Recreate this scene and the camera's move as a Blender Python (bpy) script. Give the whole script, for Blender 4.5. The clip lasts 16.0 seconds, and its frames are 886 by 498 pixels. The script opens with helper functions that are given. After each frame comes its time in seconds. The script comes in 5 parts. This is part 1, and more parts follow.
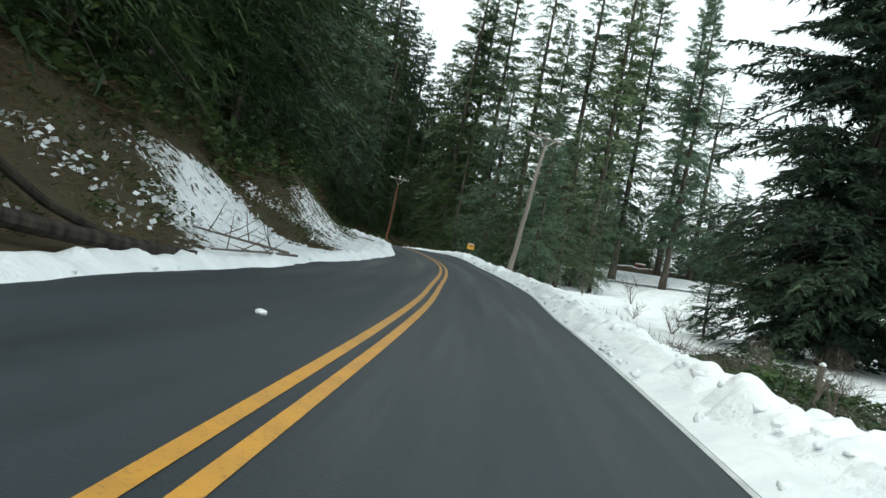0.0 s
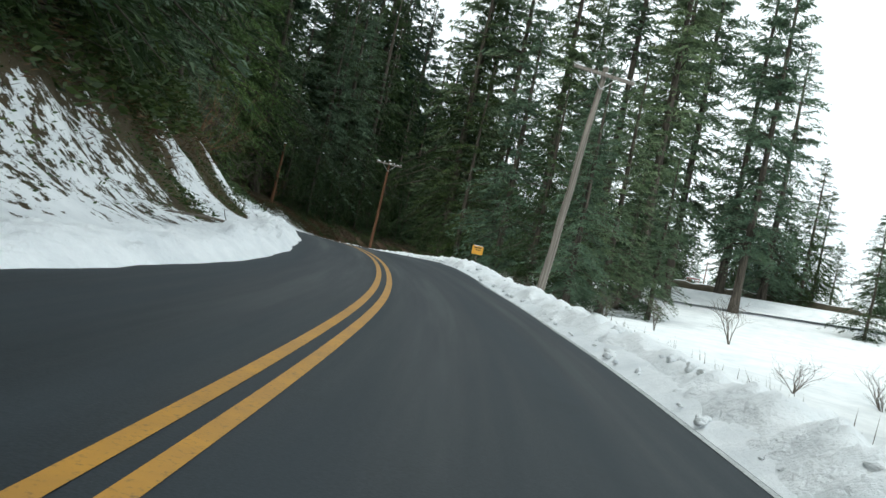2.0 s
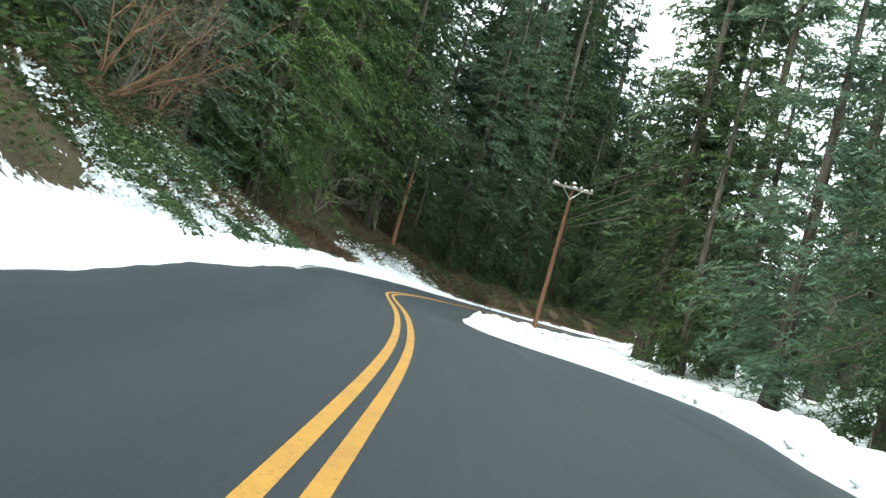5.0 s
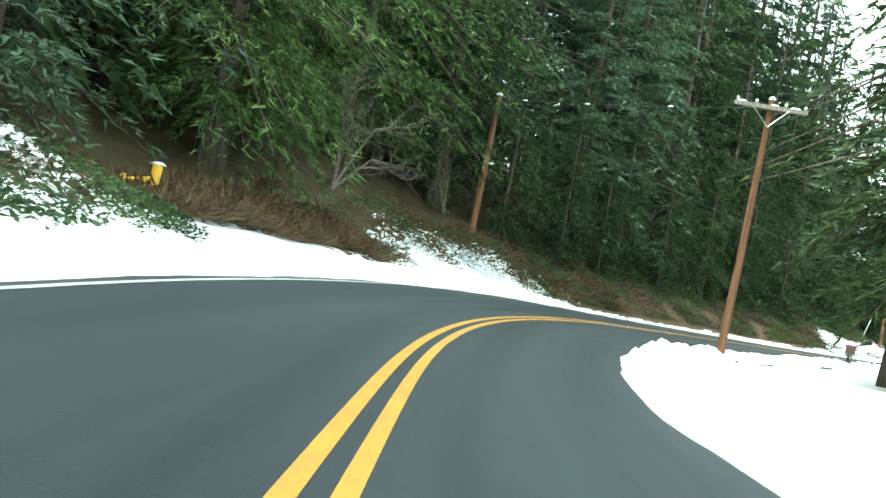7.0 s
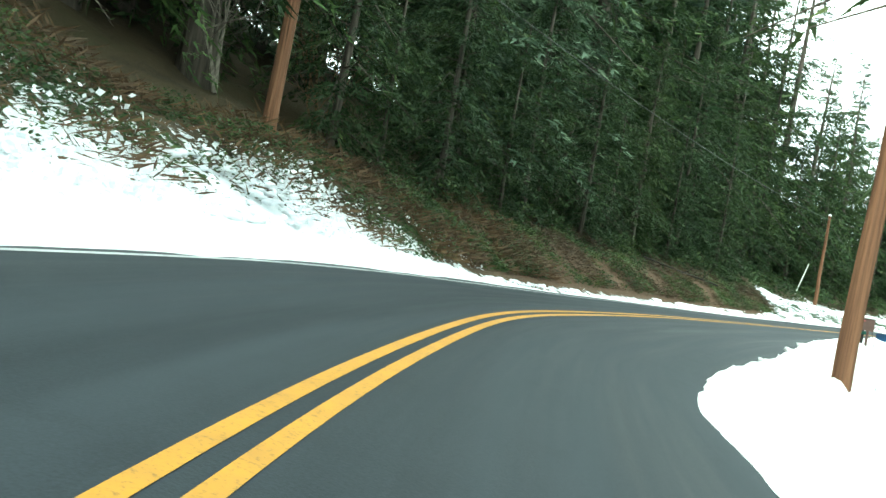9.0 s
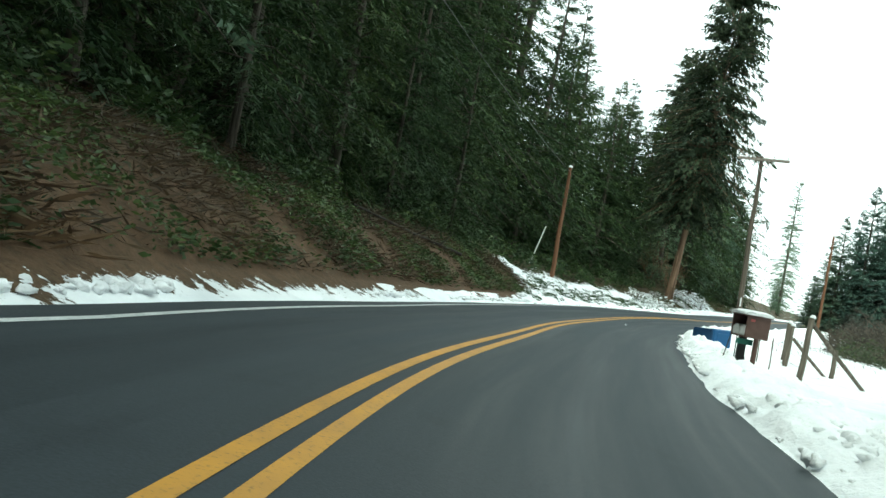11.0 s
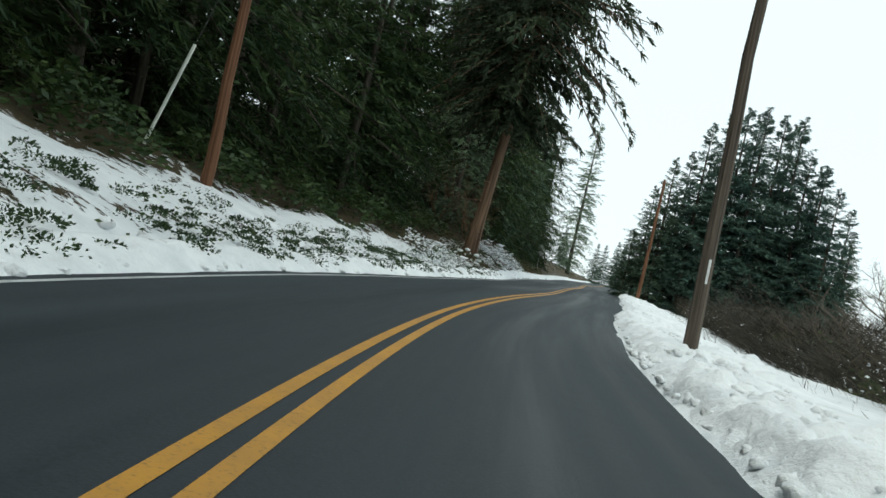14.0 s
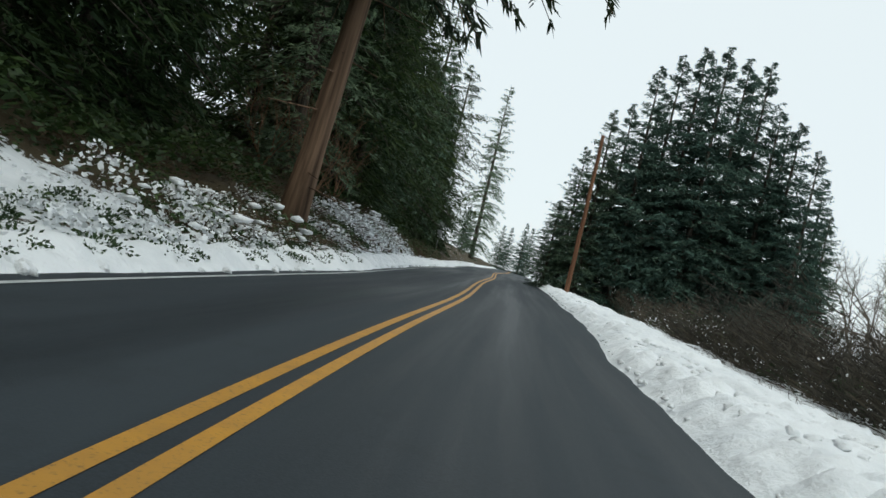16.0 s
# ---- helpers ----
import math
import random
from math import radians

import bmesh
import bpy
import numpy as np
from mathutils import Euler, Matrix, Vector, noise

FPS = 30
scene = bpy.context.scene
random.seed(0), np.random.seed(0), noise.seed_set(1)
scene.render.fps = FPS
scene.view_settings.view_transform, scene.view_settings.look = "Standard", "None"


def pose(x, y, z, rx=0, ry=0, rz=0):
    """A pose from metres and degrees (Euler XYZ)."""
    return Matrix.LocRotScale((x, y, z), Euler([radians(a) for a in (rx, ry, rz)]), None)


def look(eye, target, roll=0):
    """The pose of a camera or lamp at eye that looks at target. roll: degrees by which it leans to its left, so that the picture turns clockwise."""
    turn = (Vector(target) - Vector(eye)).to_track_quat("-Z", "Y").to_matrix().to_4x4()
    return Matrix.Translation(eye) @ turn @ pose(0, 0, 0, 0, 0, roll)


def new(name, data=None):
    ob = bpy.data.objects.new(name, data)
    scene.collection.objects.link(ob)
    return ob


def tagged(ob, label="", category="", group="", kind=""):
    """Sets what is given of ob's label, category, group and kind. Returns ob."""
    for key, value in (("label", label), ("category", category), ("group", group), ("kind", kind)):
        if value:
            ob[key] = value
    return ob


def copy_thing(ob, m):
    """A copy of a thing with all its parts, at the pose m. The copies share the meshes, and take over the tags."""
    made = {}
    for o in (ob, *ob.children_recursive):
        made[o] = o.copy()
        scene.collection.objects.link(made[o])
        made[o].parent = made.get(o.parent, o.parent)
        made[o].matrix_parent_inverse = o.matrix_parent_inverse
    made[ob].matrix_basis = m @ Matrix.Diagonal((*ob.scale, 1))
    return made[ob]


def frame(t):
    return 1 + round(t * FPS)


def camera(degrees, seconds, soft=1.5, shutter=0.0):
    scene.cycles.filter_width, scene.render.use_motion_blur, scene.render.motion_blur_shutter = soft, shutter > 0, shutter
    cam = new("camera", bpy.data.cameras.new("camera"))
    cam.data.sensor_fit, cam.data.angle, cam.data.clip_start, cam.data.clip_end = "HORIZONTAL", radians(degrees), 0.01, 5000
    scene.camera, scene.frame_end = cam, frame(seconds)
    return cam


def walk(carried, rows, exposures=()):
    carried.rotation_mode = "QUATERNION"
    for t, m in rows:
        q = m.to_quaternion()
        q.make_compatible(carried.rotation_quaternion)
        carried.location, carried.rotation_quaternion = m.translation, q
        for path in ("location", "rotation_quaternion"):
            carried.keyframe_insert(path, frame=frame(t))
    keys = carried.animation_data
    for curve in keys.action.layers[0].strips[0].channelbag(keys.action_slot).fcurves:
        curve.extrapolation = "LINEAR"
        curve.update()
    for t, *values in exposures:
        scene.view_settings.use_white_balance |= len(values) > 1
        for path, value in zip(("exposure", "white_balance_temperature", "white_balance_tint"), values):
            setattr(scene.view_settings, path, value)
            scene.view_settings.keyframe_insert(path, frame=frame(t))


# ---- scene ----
cam = camera(57.48, 16.0)
ROWS = [
    (0.0, pose(-0.177, -0.504, 0.553, 90.72, -11.16, 0.07)),
    (0.5, pose(0.035, 4.388, 0.609, 90.18, -12.11, 0.09)),
    (1.0, pose(0.399, 9.684, 0.664, 90.52, -12.12, 0.52)),
    (1.5, pose(0.620, 14.930, 0.739, 90.65, -12.13, 0.78)),
    (2.0, pose(0.727, 20.021, 0.832, 91.12, -11.97, 0.98)),
    (2.5, pose(0.692, 25.178, 0.977, 91.80, -13.33, 1.91)),
    (3.0, pose(0.645, 29.620, 1.108, 91.86, -14.10, 4.08)),
    (3.5, pose(0.510, 33.683, 1.241, 91.62, -13.50, 6.93)),
    (4.0, pose(-0.135, 37.750, 1.388, 91.64, -14.54, 9.02)),
    (4.2, pose(-0.452, 39.316, 1.435, 92.13, -14.75, 9.77)),
    (6.3, pose(-4.648, 57.196, 1.732, 92.31, -13.10, 19.42)),
    (6.5, pose(-5.122, 58.745, 1.741, 92.14, -12.58, 20.01)),
    (7.0, pose(-6.355, 62.631, 1.760, 90.91, -10.74, 20.88)),
    (7.5, pose(-7.594, 66.424, 1.771, 89.90, -9.33, 20.26)),
    (8.0, pose(-8.660, 70.317, 1.683, 89.09, -9.10, 18.62)),
    (8.2, pose(-9.044, 71.865, 1.664, 89.35, -9.31, 17.44)),
    (10.3, pose(-10.706, 87.811, 1.507, 89.27, -10.71, -2.21)),
    (10.5, pose(-10.522, 89.359, 1.480, 89.67, -10.59, -4.61)),
    (11.0, pose(-9.739, 93.498, 1.437, 90.72, -10.54, -10.29)),
    (11.5, pose(-8.558, 97.599, 1.396, 90.73, -13.10, -15.43)),
    (12.0, pose(-6.964, 101.730, 1.398, 90.51, -14.07, -18.40)),
    (12.5, pose(-5.224, 105.895, 1.395, 89.98, -14.25, -20.66)),
    (13.0, pose(-3.282, 109.961, 1.332, 89.77, -13.87, -22.50)),
    (13.5, pose(-1.248, 114.056, 1.326, 90.17, -13.54, -24.40)),
    (14.0, pose(0.990, 118.105, 1.317, 90.23, -13.14, -26.09)),
    (14.5, pose(3.424, 122.091, 1.282, 90.58, -12.80, -27.91)),
    (15.0, pose(5.827, 125.925, 1.315, 91.03, -13.12, -30.06)),
    (15.5, pose(8.410, 129.635, 1.350, 91.16, -13.74, -31.88)),
    (16.0, pose(11.101, 133.397, 1.398, 90.76, -13.39, -33.27)),
]
walk(cam, ROWS, [(0.0, 0.25, 6500, -4), (2.5, 0.50, 6500, 0), (3.2, 0.86, 6500, 2), (4.2, 1.30, 6500, 0), (6.3, 2.05, 6500, -15), (7.5, 2.15, 6500, -17), (8.2, 2.10, 6500, -17), (10.3, 1.85, 6500, -20), (11.0, 0.95, 6500, -14), (11.5, 0.36, 6500, -12), (12.0, 0.30, 6500, -11), (13.0, 0.16, 6500, -8), (14.5, -0.10, 6500, -2), (16.0, -0.25, 6500, 0)])

# ---------------------------------------------------------------- world and light
world = bpy.data.worlds.new("overcast")
scene.world = world
world.use_nodes = True
wn, wl = world.node_tree.nodes, world.node_tree.links
wn.clear()
sky = wn.new("ShaderNodeTexSky")
sky.sky_type = "NISHITA"
sky.sun_disc = False
sky.sun_elevation, sky.sun_rotation = radians(53), radians(221)
grey = wn.new("ShaderNodeMixRGB")
grey.inputs[0].default_value = 0.93
grey.inputs[2].default_value = (9.6, 10.0, 10.8, 1)
bg = wn.new("ShaderNodeBackground")
bg.inputs[1].default_value = 0.11
wo = wn.new("ShaderNodeOutputWorld")
wl.new(sky.outputs[0], grey.inputs[1])
wl.new(grey.outputs[0], bg.inputs[0])
wl.new(bg.outputs[0], wo.inputs[0])
sun = new("sun", bpy.data.lights.new("sun", "SUN"))
sun.data.energy, sun.data.angle, sun.data.color = 1.2, radians(25), (1.0, 0.97, 0.92)
sun.matrix_world = look((0, 0, 60), (30, 34, 0))

# ---------------------------------------------------------------- materials
def material(name, rough=0.8, metal=0.0, spec=0.4):
    m = bpy.data.materials.new(name)
    m.use_nodes = True
    b = m.node_tree.nodes["Principled BSDF"]
    b.inputs["Roughness"].default_value = rough
    b.inputs["Metallic"].default_value = metal
    b.inputs["Specular IOR Level"].default_value = spec
    return m, m.node_tree.nodes, m.node_tree.links, b


def noise_node(n, l, scale, detail=4, rough=0.6, coord="Object"):
    c = n.new("ShaderNodeTexCoord")
    t = n.new("ShaderNodeTexNoise")
    t.inputs["Scale"].default_value = scale
    t.inputs["Detail"].default_value = detail
    t.inputs["Roughness"].default_value = rough
    l.new(c.outputs[coord], t.inputs["Vector"])
    return t.outputs["Fac"]


def ramp(n, l, fac, stops):
    r = n.new("ShaderNodeValToRGB")
    e = r.color_ramp.elements
    while len(e) < len(stops):
        e.new(0.5)
    for k, (p, c) in enumerate(stops):
        e[k].position, e[k].color = p, (*c, 1)
    l.new(fac, r.inputs[0])
    return r.outputs[0]


def mix(n, l, fac, a, b, mode="MIX"):
    x = n.new("ShaderNodeMixRGB")
    x.blend_type = mode
    for s, v in ((0, fac), (1, a), (2, b)):
        if isinstance(v, (int, float)):
            x.inputs[s].default_value = v
        elif isinstance(v, tuple):
            x.inputs[s].default_value = (*v, 1)
        else:
            l.new(v, x.inputs[s])
    return x.outputs[0]


def bump(n, l, b, height, strength, dist):
    k = n.new("ShaderNodeBump")
    k.inputs["Strength"].default_value = strength
    k.inputs["Distance"].default_value = dist
    l.new(height, k.inputs["Height"])
    l.new(k.outputs[0], b.inputs["Normal"])


def plain(name, c1, c2, scale, rough=0.8, bumpy=0.3, dist=0.01, metal=0.0, coord="Object"):
    m, n, l, b = material(name, rough, metal)
    a = noise_node(n, l, scale, 5, coord=coord)
    f = noise_node(n, l, scale * 9, 3, coord=coord)
    l.new(mix(n, l, 0.3, ramp(n, l, a, [(0.3, c1), (0.7, c2)]), ramp(n, l, f, [(0.3, c1), (0.7, c2)])), b.inputs["Base Color"])
    bump(n, l, b, f, bumpy, dist)
    return m


def leafy(name, dark, mid, light, rough=0.65):
    """Foliage: every blade takes its own tone."""
    m, n, l, b = material(name, rough, 0, 0.25)
    g = n.new("ShaderNodeNewGeometry")
    o = n.new("ShaderNodeObjectInfo")
    at = n.new("ShaderNodeAttribute")
    at.attribute_name = "tone"
    tone = mix(n, l, 0.45, at.outputs["Fac"], g.outputs["Random Per Island"])
    c = ramp(n, l, tone, [(0.0, dark), (0.5, mid), (1.0, light)])
    v = ramp(n, l, o.outputs["Random"], [(0.0, (0.72, 0.80, 0.80)), (0.5, (1.0, 1.0, 0.95)), (1.0, (1.12, 1.02, 0.78))])
    l.new(mix(n, l, 1.0, c, v, "MULTIPLY"), b.inputs["Base Color"])
    tr = n.new("ShaderNodeBsdfTranslucent")
    l.new(c, tr.inputs[0])
    ms = n.new("ShaderNodeMixShader")
    ms.inputs[0].default_value = 0.22
    l.new(b.outputs[0], ms.inputs[1])
    l.new(tr.outputs[0], ms.inputs[2])
    l.new(ms.outputs[0], n["Material Output"].inputs[0])
    return m


def asphalt_material():
    """Damp asphalt: fine grain, long worn wheel tracks and broad patches."""
    m, n, l, b = material("asphalt", 0.6, 0, 0.25)
    fine = noise_node(n, l, 60, 3)
    med = noise_node(n, l, 2.2, 4)
    at = n.new("ShaderNodeAttribute")
    at.attribute_name = "lane"
    mp = n.new("ShaderNodeMapping")
    mp.inputs["Scale"].default_value = (1.3, 0.05, 1.0)
    t = n.new("ShaderNodeTexNoise")
    t.inputs["Scale"].default_value = 1.0
    t.inputs["Detail"].default_value = 5
    t.inputs["Roughness"].default_value = 0.55
    l.new(at.outputs["Vector"], mp.inputs[0])
    l.new(mp.outputs[0], t.inputs["Vector"])
    big = t.outputs["Fac"]
    c = ramp(n, l, fine, [(0.25, (0.0140, 0.0185, 0.0222)), (0.75, (0.0315, 0.040, 0.0475))])
    c = mix(n, l, ramp(n, l, big, [(0.42, (0, 0, 0)), (0.66, (0.7, 0.7, 0.7))]), c, (0.041, 0.052, 0.061))
    c = mix(n, l, ramp(n, l, med, [(0.55, (0, 0, 0)), (0.75, (0.3, 0.3, 0.3))]), c, (0.014, 0.0175, 0.0205))
    l.new(c, b.inputs["Base Color"])
    l.new(ramp(n, l, big, [(0.35, (0.52, 0.52, 0.52)), (0.62, (0.78, 0.78, 0.78))]), b.inputs["Roughness"])
    bump(n, l, b, fine, 0.35, 0.004)
    return m


def paint_material(name, c1, c2, under):
    m, n, l, b = material(name, 0.6)
    f = noise_node(n, l, 40, 4)
    w = noise_node(n, l, 3.0, 5)
    c = ramp(n, l, w, [(0.35, c1), (0.65, c2)])
    c = mix(n, l, ramp(n, l, f, [(0.55, (0, 0, 0)), (0.72, (0.75, 0.75, 0.75))]), c, under)
    l.new(c, b.inputs["Base Color"])
    bump(n, l, b, f, 0.3, 0.003)
    return m


def snow_material(name, dirt=0.25):
    m, n, l, b = material(name, 0.6, 0, 0.3)
    a = noise_node(n, l, 0.9, 6, 0.7)
    f = noise_node(n, l, 14, 4)
    c = ramp(n, l, a, [(0.30, (0.72, 0.75, 0.78)), (0.58, (0.88, 0.90, 0.92))])
    c = mix(n, l, ramp(n, l, f, [(0.62, (0, 0, 0)), (0.80, (dirt, dirt, dirt))]), c, (0.30, 0.27, 0.23))
    l.new(c, b.inputs["Base Color"])
    g = noise_node(n, l, 5.0, 5, 0.65)
    bump(n, l, b, mix(n, l, 0.80, f, g), 0.8, 0.10)
    return m


def ground_material():
    m, n, l, b = material("ground", 0.9, 0, 0.2)
    at = n.new("ShaderNodeAttribute")
    at.attribute_name = "snow"
    ea = n.new("ShaderNodeAttribute")
    ea.attribute_name = "earth"
    a = noise_node(n, l, 0.7, 6, 0.7)
    f = noise_node(n, l, 6.0, 6, 0.75)
    g = noise_node(n, l, 30.0, 3)
    soil = ramp(n, l, a, [(0.3, (0.020, 0.017, 0.011)), (0.5, (0.060, 0.045, 0.024)), (0.7, (0.045, 0.050, 0.022))])
    red = ramp(n, l, f, [(0.3, (0.035, 0.021, 0.012)), (0.5, (0.105, 0.058, 0.034)), (0.72, (0.16, 0.088, 0.05))])
    soil = mix(n, l, ea.outputs["Fac"], soil, red)
    soil = mix(n, l, 0.35, soil, ramp(n, l, g, [(0.3, (0.015, 0.013, 0.008)), (0.7, (0.12, 0.095, 0.055))]))
    su = n.new("ShaderNodeMath")
    su.operation = "ADD"
    l.new(at.outputs["Fac"], su.inputs[0])
    h = noise_node(n, l, 2.6, 4, 0.6)
    l.new(ramp(n, l, mix(n, l, 0.5, f, h), [(0.32, (0, 0, 0)), (0.68, (1, 1, 1))]), su.inputs[1])
    mask = ramp(n, l, su.outputs[0], [(0.49, (0, 0, 0)), (0.52, (1, 1, 1))])
    # the ramp only reads 0..1: halve the sum first
    hv = n.new("ShaderNodeMath")
    hv.operation = "MULTIPLY"
    hv.inputs[1].default_value = 0.5
    l.new(su.outputs[0], hv.inputs[0])
    l.new(hv.outputs[0], mask.node.inputs[0])
    white = ramp(n, l, a, [(0.3, (0.66, 0.69, 0.72)), (0.6, (0.85, 0.87, 0.89))])
    l.new(mix(n, l, mask, soil, white), b.inputs["Base Color"])
    hh = mix(n, l, 0.5, f, mask)
    bump(n, l, b, hh, 0.6, 0.12)
    return m


def bark_material(name, c1, c2, sx=9.0, sz=0.9):
    m, n, l, b = material(name, 0.9, 0, 0.2)
    c = n.new("ShaderNodeTexCoord")
    mp = n.new("ShaderNodeMapping")
    mp.inputs["Scale"].default_value = (sx, sx, sz)
    t = n.new("ShaderNodeTexNoise")
    t.inputs["Scale"].default_value = 1.0
    t.inputs["Detail"].default_value = 6
    l.new(c.outputs["Object"], mp.inputs[0])
    l.new(mp.outputs[0], t.inputs["Vector"])
    l.new(ramp(n, l, t.outputs["Fac"], [(0.32, c1), (0.68, c2)]), b.inputs["Base Color"])
    bump(n, l, b, t.outputs["Fac"], 0.8, 0.05)
    return m


M_ASPHALT = asphalt_material()
M_YELLOW = paint_material("yellow_paint", (0.52, 0.26, 0.035), (0.42, 0.215, 0.04), (0.15, 0.10, 0.045))
M_WHITE = paint_material("white_paint", (0.55, 0.57, 0.57), (0.40, 0.42, 0.42), (0.10, 0.11, 0.11))
M_SNOW = snow_material("ploughed_snow", 0.18)
M_CLEAN = snow_material("fresh_snow", 0.0)
M_GROUND = ground_material()
M_BARK = bark_material("grey_bark", (0.030, 0.026, 0.021), (0.13, 0.11, 0.09))
M_CEDAR = bark_material("cedar_bark", (0.055, 0.035, 0.023), (0.23, 0.15, 0.10), 7, 0.35)
M_PALE = bark_material("alder_bark", (0.08, 0.07, 0.055), (0.21, 0.185, 0.15))
M_TWIG = plain("twig", (0.070, 0.058, 0.046), (0.155, 0.130, 0.105), 6)
M_RUST = plain("rusty_twig", (0.13, 0.07, 0.035), (0.24, 0.14, 0.08), 6)
M_FIR = leafy("fir_needles", (0.048, 0.082, 0.056), (0.115, 0.172, 0.115), (0.20, 0.27, 0.165))
M_FIRMID = leafy("blue_fir_needles", (0.026, 0.052, 0.046), (0.068, 0.118, 0.095), (0.13, 0.19, 0.145))
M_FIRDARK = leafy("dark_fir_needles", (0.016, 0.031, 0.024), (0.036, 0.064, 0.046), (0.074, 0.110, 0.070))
# darker copy of the hemlock needles: the left forest's shade is put into the colour
M_HEMSHADE = leafy("shade_darkened_hemlock_needles", (0.012, 0.026, 0.011), (0.034, 0.062, 0.024), (0.085, 0.125, 0.042))
M_HEM = leafy("hemlock_needles", (0.030, 0.062, 0.024), (0.080, 0.140, 0.052), (0.165, 0.245, 0.08))
M_SPR = leafy("cedar_sprays", (0.016, 0.028, 0.016), (0.036, 0.054, 0.028), (0.085, 0.105, 0.050))
M_IVY = leafy("ivy_leaves", (0.018, 0.036, 0.013), (0.046, 0.080, 0.028), (0.11, 0.15, 0.05), 0.45)
M_DRY = leafy("dry_grass", (0.055, 0.042, 0.020), (0.12, 0.092, 0.045), (0.21, 0.165, 0.085))
M_BRAMBLE = leafy("bramble", (0.04, 0.03, 0.02), (0.10, 0.065, 0.042), (0.16, 0.11, 0.06))
M_GREYBRUSH = leafy("grey_brush", (0.022, 0.019, 0.015), (0.052, 0.045, 0.036), (0.11, 0.095, 0.076))
M_LOG = bark_material("wet_log", (0.010, 0.009, 0.007), (0.050, 0.042, 0.034))
M_POLE = bark_material("grey_pole_wood", (0.13, 0.115, 0.10), (0.32, 0.285, 0.25), 22, 0.5)
M_POLED = bark_material("dark_wet_pole_wood", (0.045, 0.037, 0.031), (0.15, 0.125, 0.10), 22, 0.5)
M_POLER = bark_material("creosote_pole_wood", (0.09, 0.044, 0.026), (0.22, 0.112, 0.064), 22, 0.5)
M_POST = bark_material("weathered_post", (0.07, 0.06, 0.048), (0.20, 0.175, 0.14), 20, 1.2)
M_METAL = plain("galvanised", (0.35, 0.36, 0.37), (0.5, 0.51, 0.52), 20, 0.45, 0.1, 0.002, 0.9)
M_GLASSY = plain("porcelain", (0.55, 0.56, 0.56), (0.72, 0.73, 0.73), 10, 0.25)
M_WIRE = plain("cable", (0.03, 0.03, 0.03), (0.07, 0.07, 0.07), 20, 0.6)
M_GUARD = plain("guy_guard", (0.62, 0.66, 0.60), (0.74, 0.77, 0.70), 8, 0.5)
M_SIGN = plain("sign_yellow", (0.66, 0.31, 0.03), (0.72, 0.36, 0.045), 8, 0.45)
M_SIGNBACK = plain("sign_aluminium", (0.40, 0.42, 0.42), (0.55, 0.57, 0.57), 8, 0.45, 0.1, 0.002, 0.7)
M_INK = plain("black_ink", (0.012, 0.012, 0.012), (0.03, 0.03, 0.03), 10, 0.6)
M_GATE = plain("gate_yellow", (0.72, 0.42, 0.03), (0.62, 0.36, 0.05), 5, 0.5)
M_BLUE = plain("blue_plastic", (0.013, 0.085, 0.21), (0.02, 0.105, 0.26), 3, 0.38, 0.1, 0.003)
M_BLUED = plain("dark_blue_plastic", (0.009, 0.048, 0.12), (0.014, 0.062, 0.15), 3, 0.42, 0.1, 0.003)
M_BROWN = plain("brown_board", (0.075, 0.042, 0.035), (0.13, 0.078, 0.065), 5, 0.7)
M_STEELGREY = plain("grey_mailbox", (0.42, 0.44, 0.45), (0.55, 0.56, 0.57), 9, 0.45, 0.1, 0.002)
M_GREENBOX = plain("green_newspaper_box", (0.01, 0.10, 0.075), (0.02, 0.14, 0.10), 6, 0.45)
M_RED = plain("faded_red_paint", (0.28, 0.055, 0.05), (0.38, 0.11, 0.10), 4, 0.6)
M_DARK = plain("dark_iron", (0.012, 0.012, 0.012), (0.03, 0.03, 0.03), 6, 0.6)

# ---------------------------------------------------------------- mesh helpers
def mesh_of(name, verts, faces, mats, smooth=False, index=None):
    me = bpy.data.meshes.new(name)
    me.from_pydata([tuple(v) for v in np.asarray(verts, float).tolist()], [], [tuple(f) for f in (faces.tolist() if hasattr(faces, "tolist") else faces)])
    for m in mats if isinstance(mats, (list, tuple)) else [mats]:
        me.materials.append(m)
    if index is not None:
        me.polygons.foreach_set("material_index", np.asarray(index, np.int32))
    if smooth:
        me.polygons.foreach_set("use_smooth", np.ones(len(me.polygons), bool))
    me.update()
    return me


def part(name, data, mat, parent=None, label="", m=None):
    """One mesh object under a thing or a part. data: a bmesh or (verts, faces)."""
    if isinstance(data, bmesh.types.BMesh):
        me = bpy.data.meshes.new(name)
        data.to_mesh(me)
        data.free()
        me.materials.append(mat)
    elif isinstance(data, tuple):
        me = mesh_of(name, data[0], data[1], mat)
    else:
        me = data
    ob = new(name, me)
    if parent is not None:
        ob.parent = parent
    if m is not None:
        ob.matrix_basis = m
    if label:
        ob["label"] = label
    return ob


def box(sx, sy, sz, at=(0, 0, 0), bev=0.01, rot=None):
    b = bmesh.new()
    bmesh.ops.create_cube(b, size=1.0)
    bmesh.ops.scale(b, vec=(sx, sy, sz), verts=b.verts)
    if bev:
        bmesh.ops.bevel(b, geom=b.edges[:], offset=bev, segments=1, affect="EDGES")
    if rot is not None:
        bmesh.ops.rotate(b, matrix=rot, verts=b.verts)
    bmesh.ops.translate(b, vec=at, verts=b.verts)
    return b


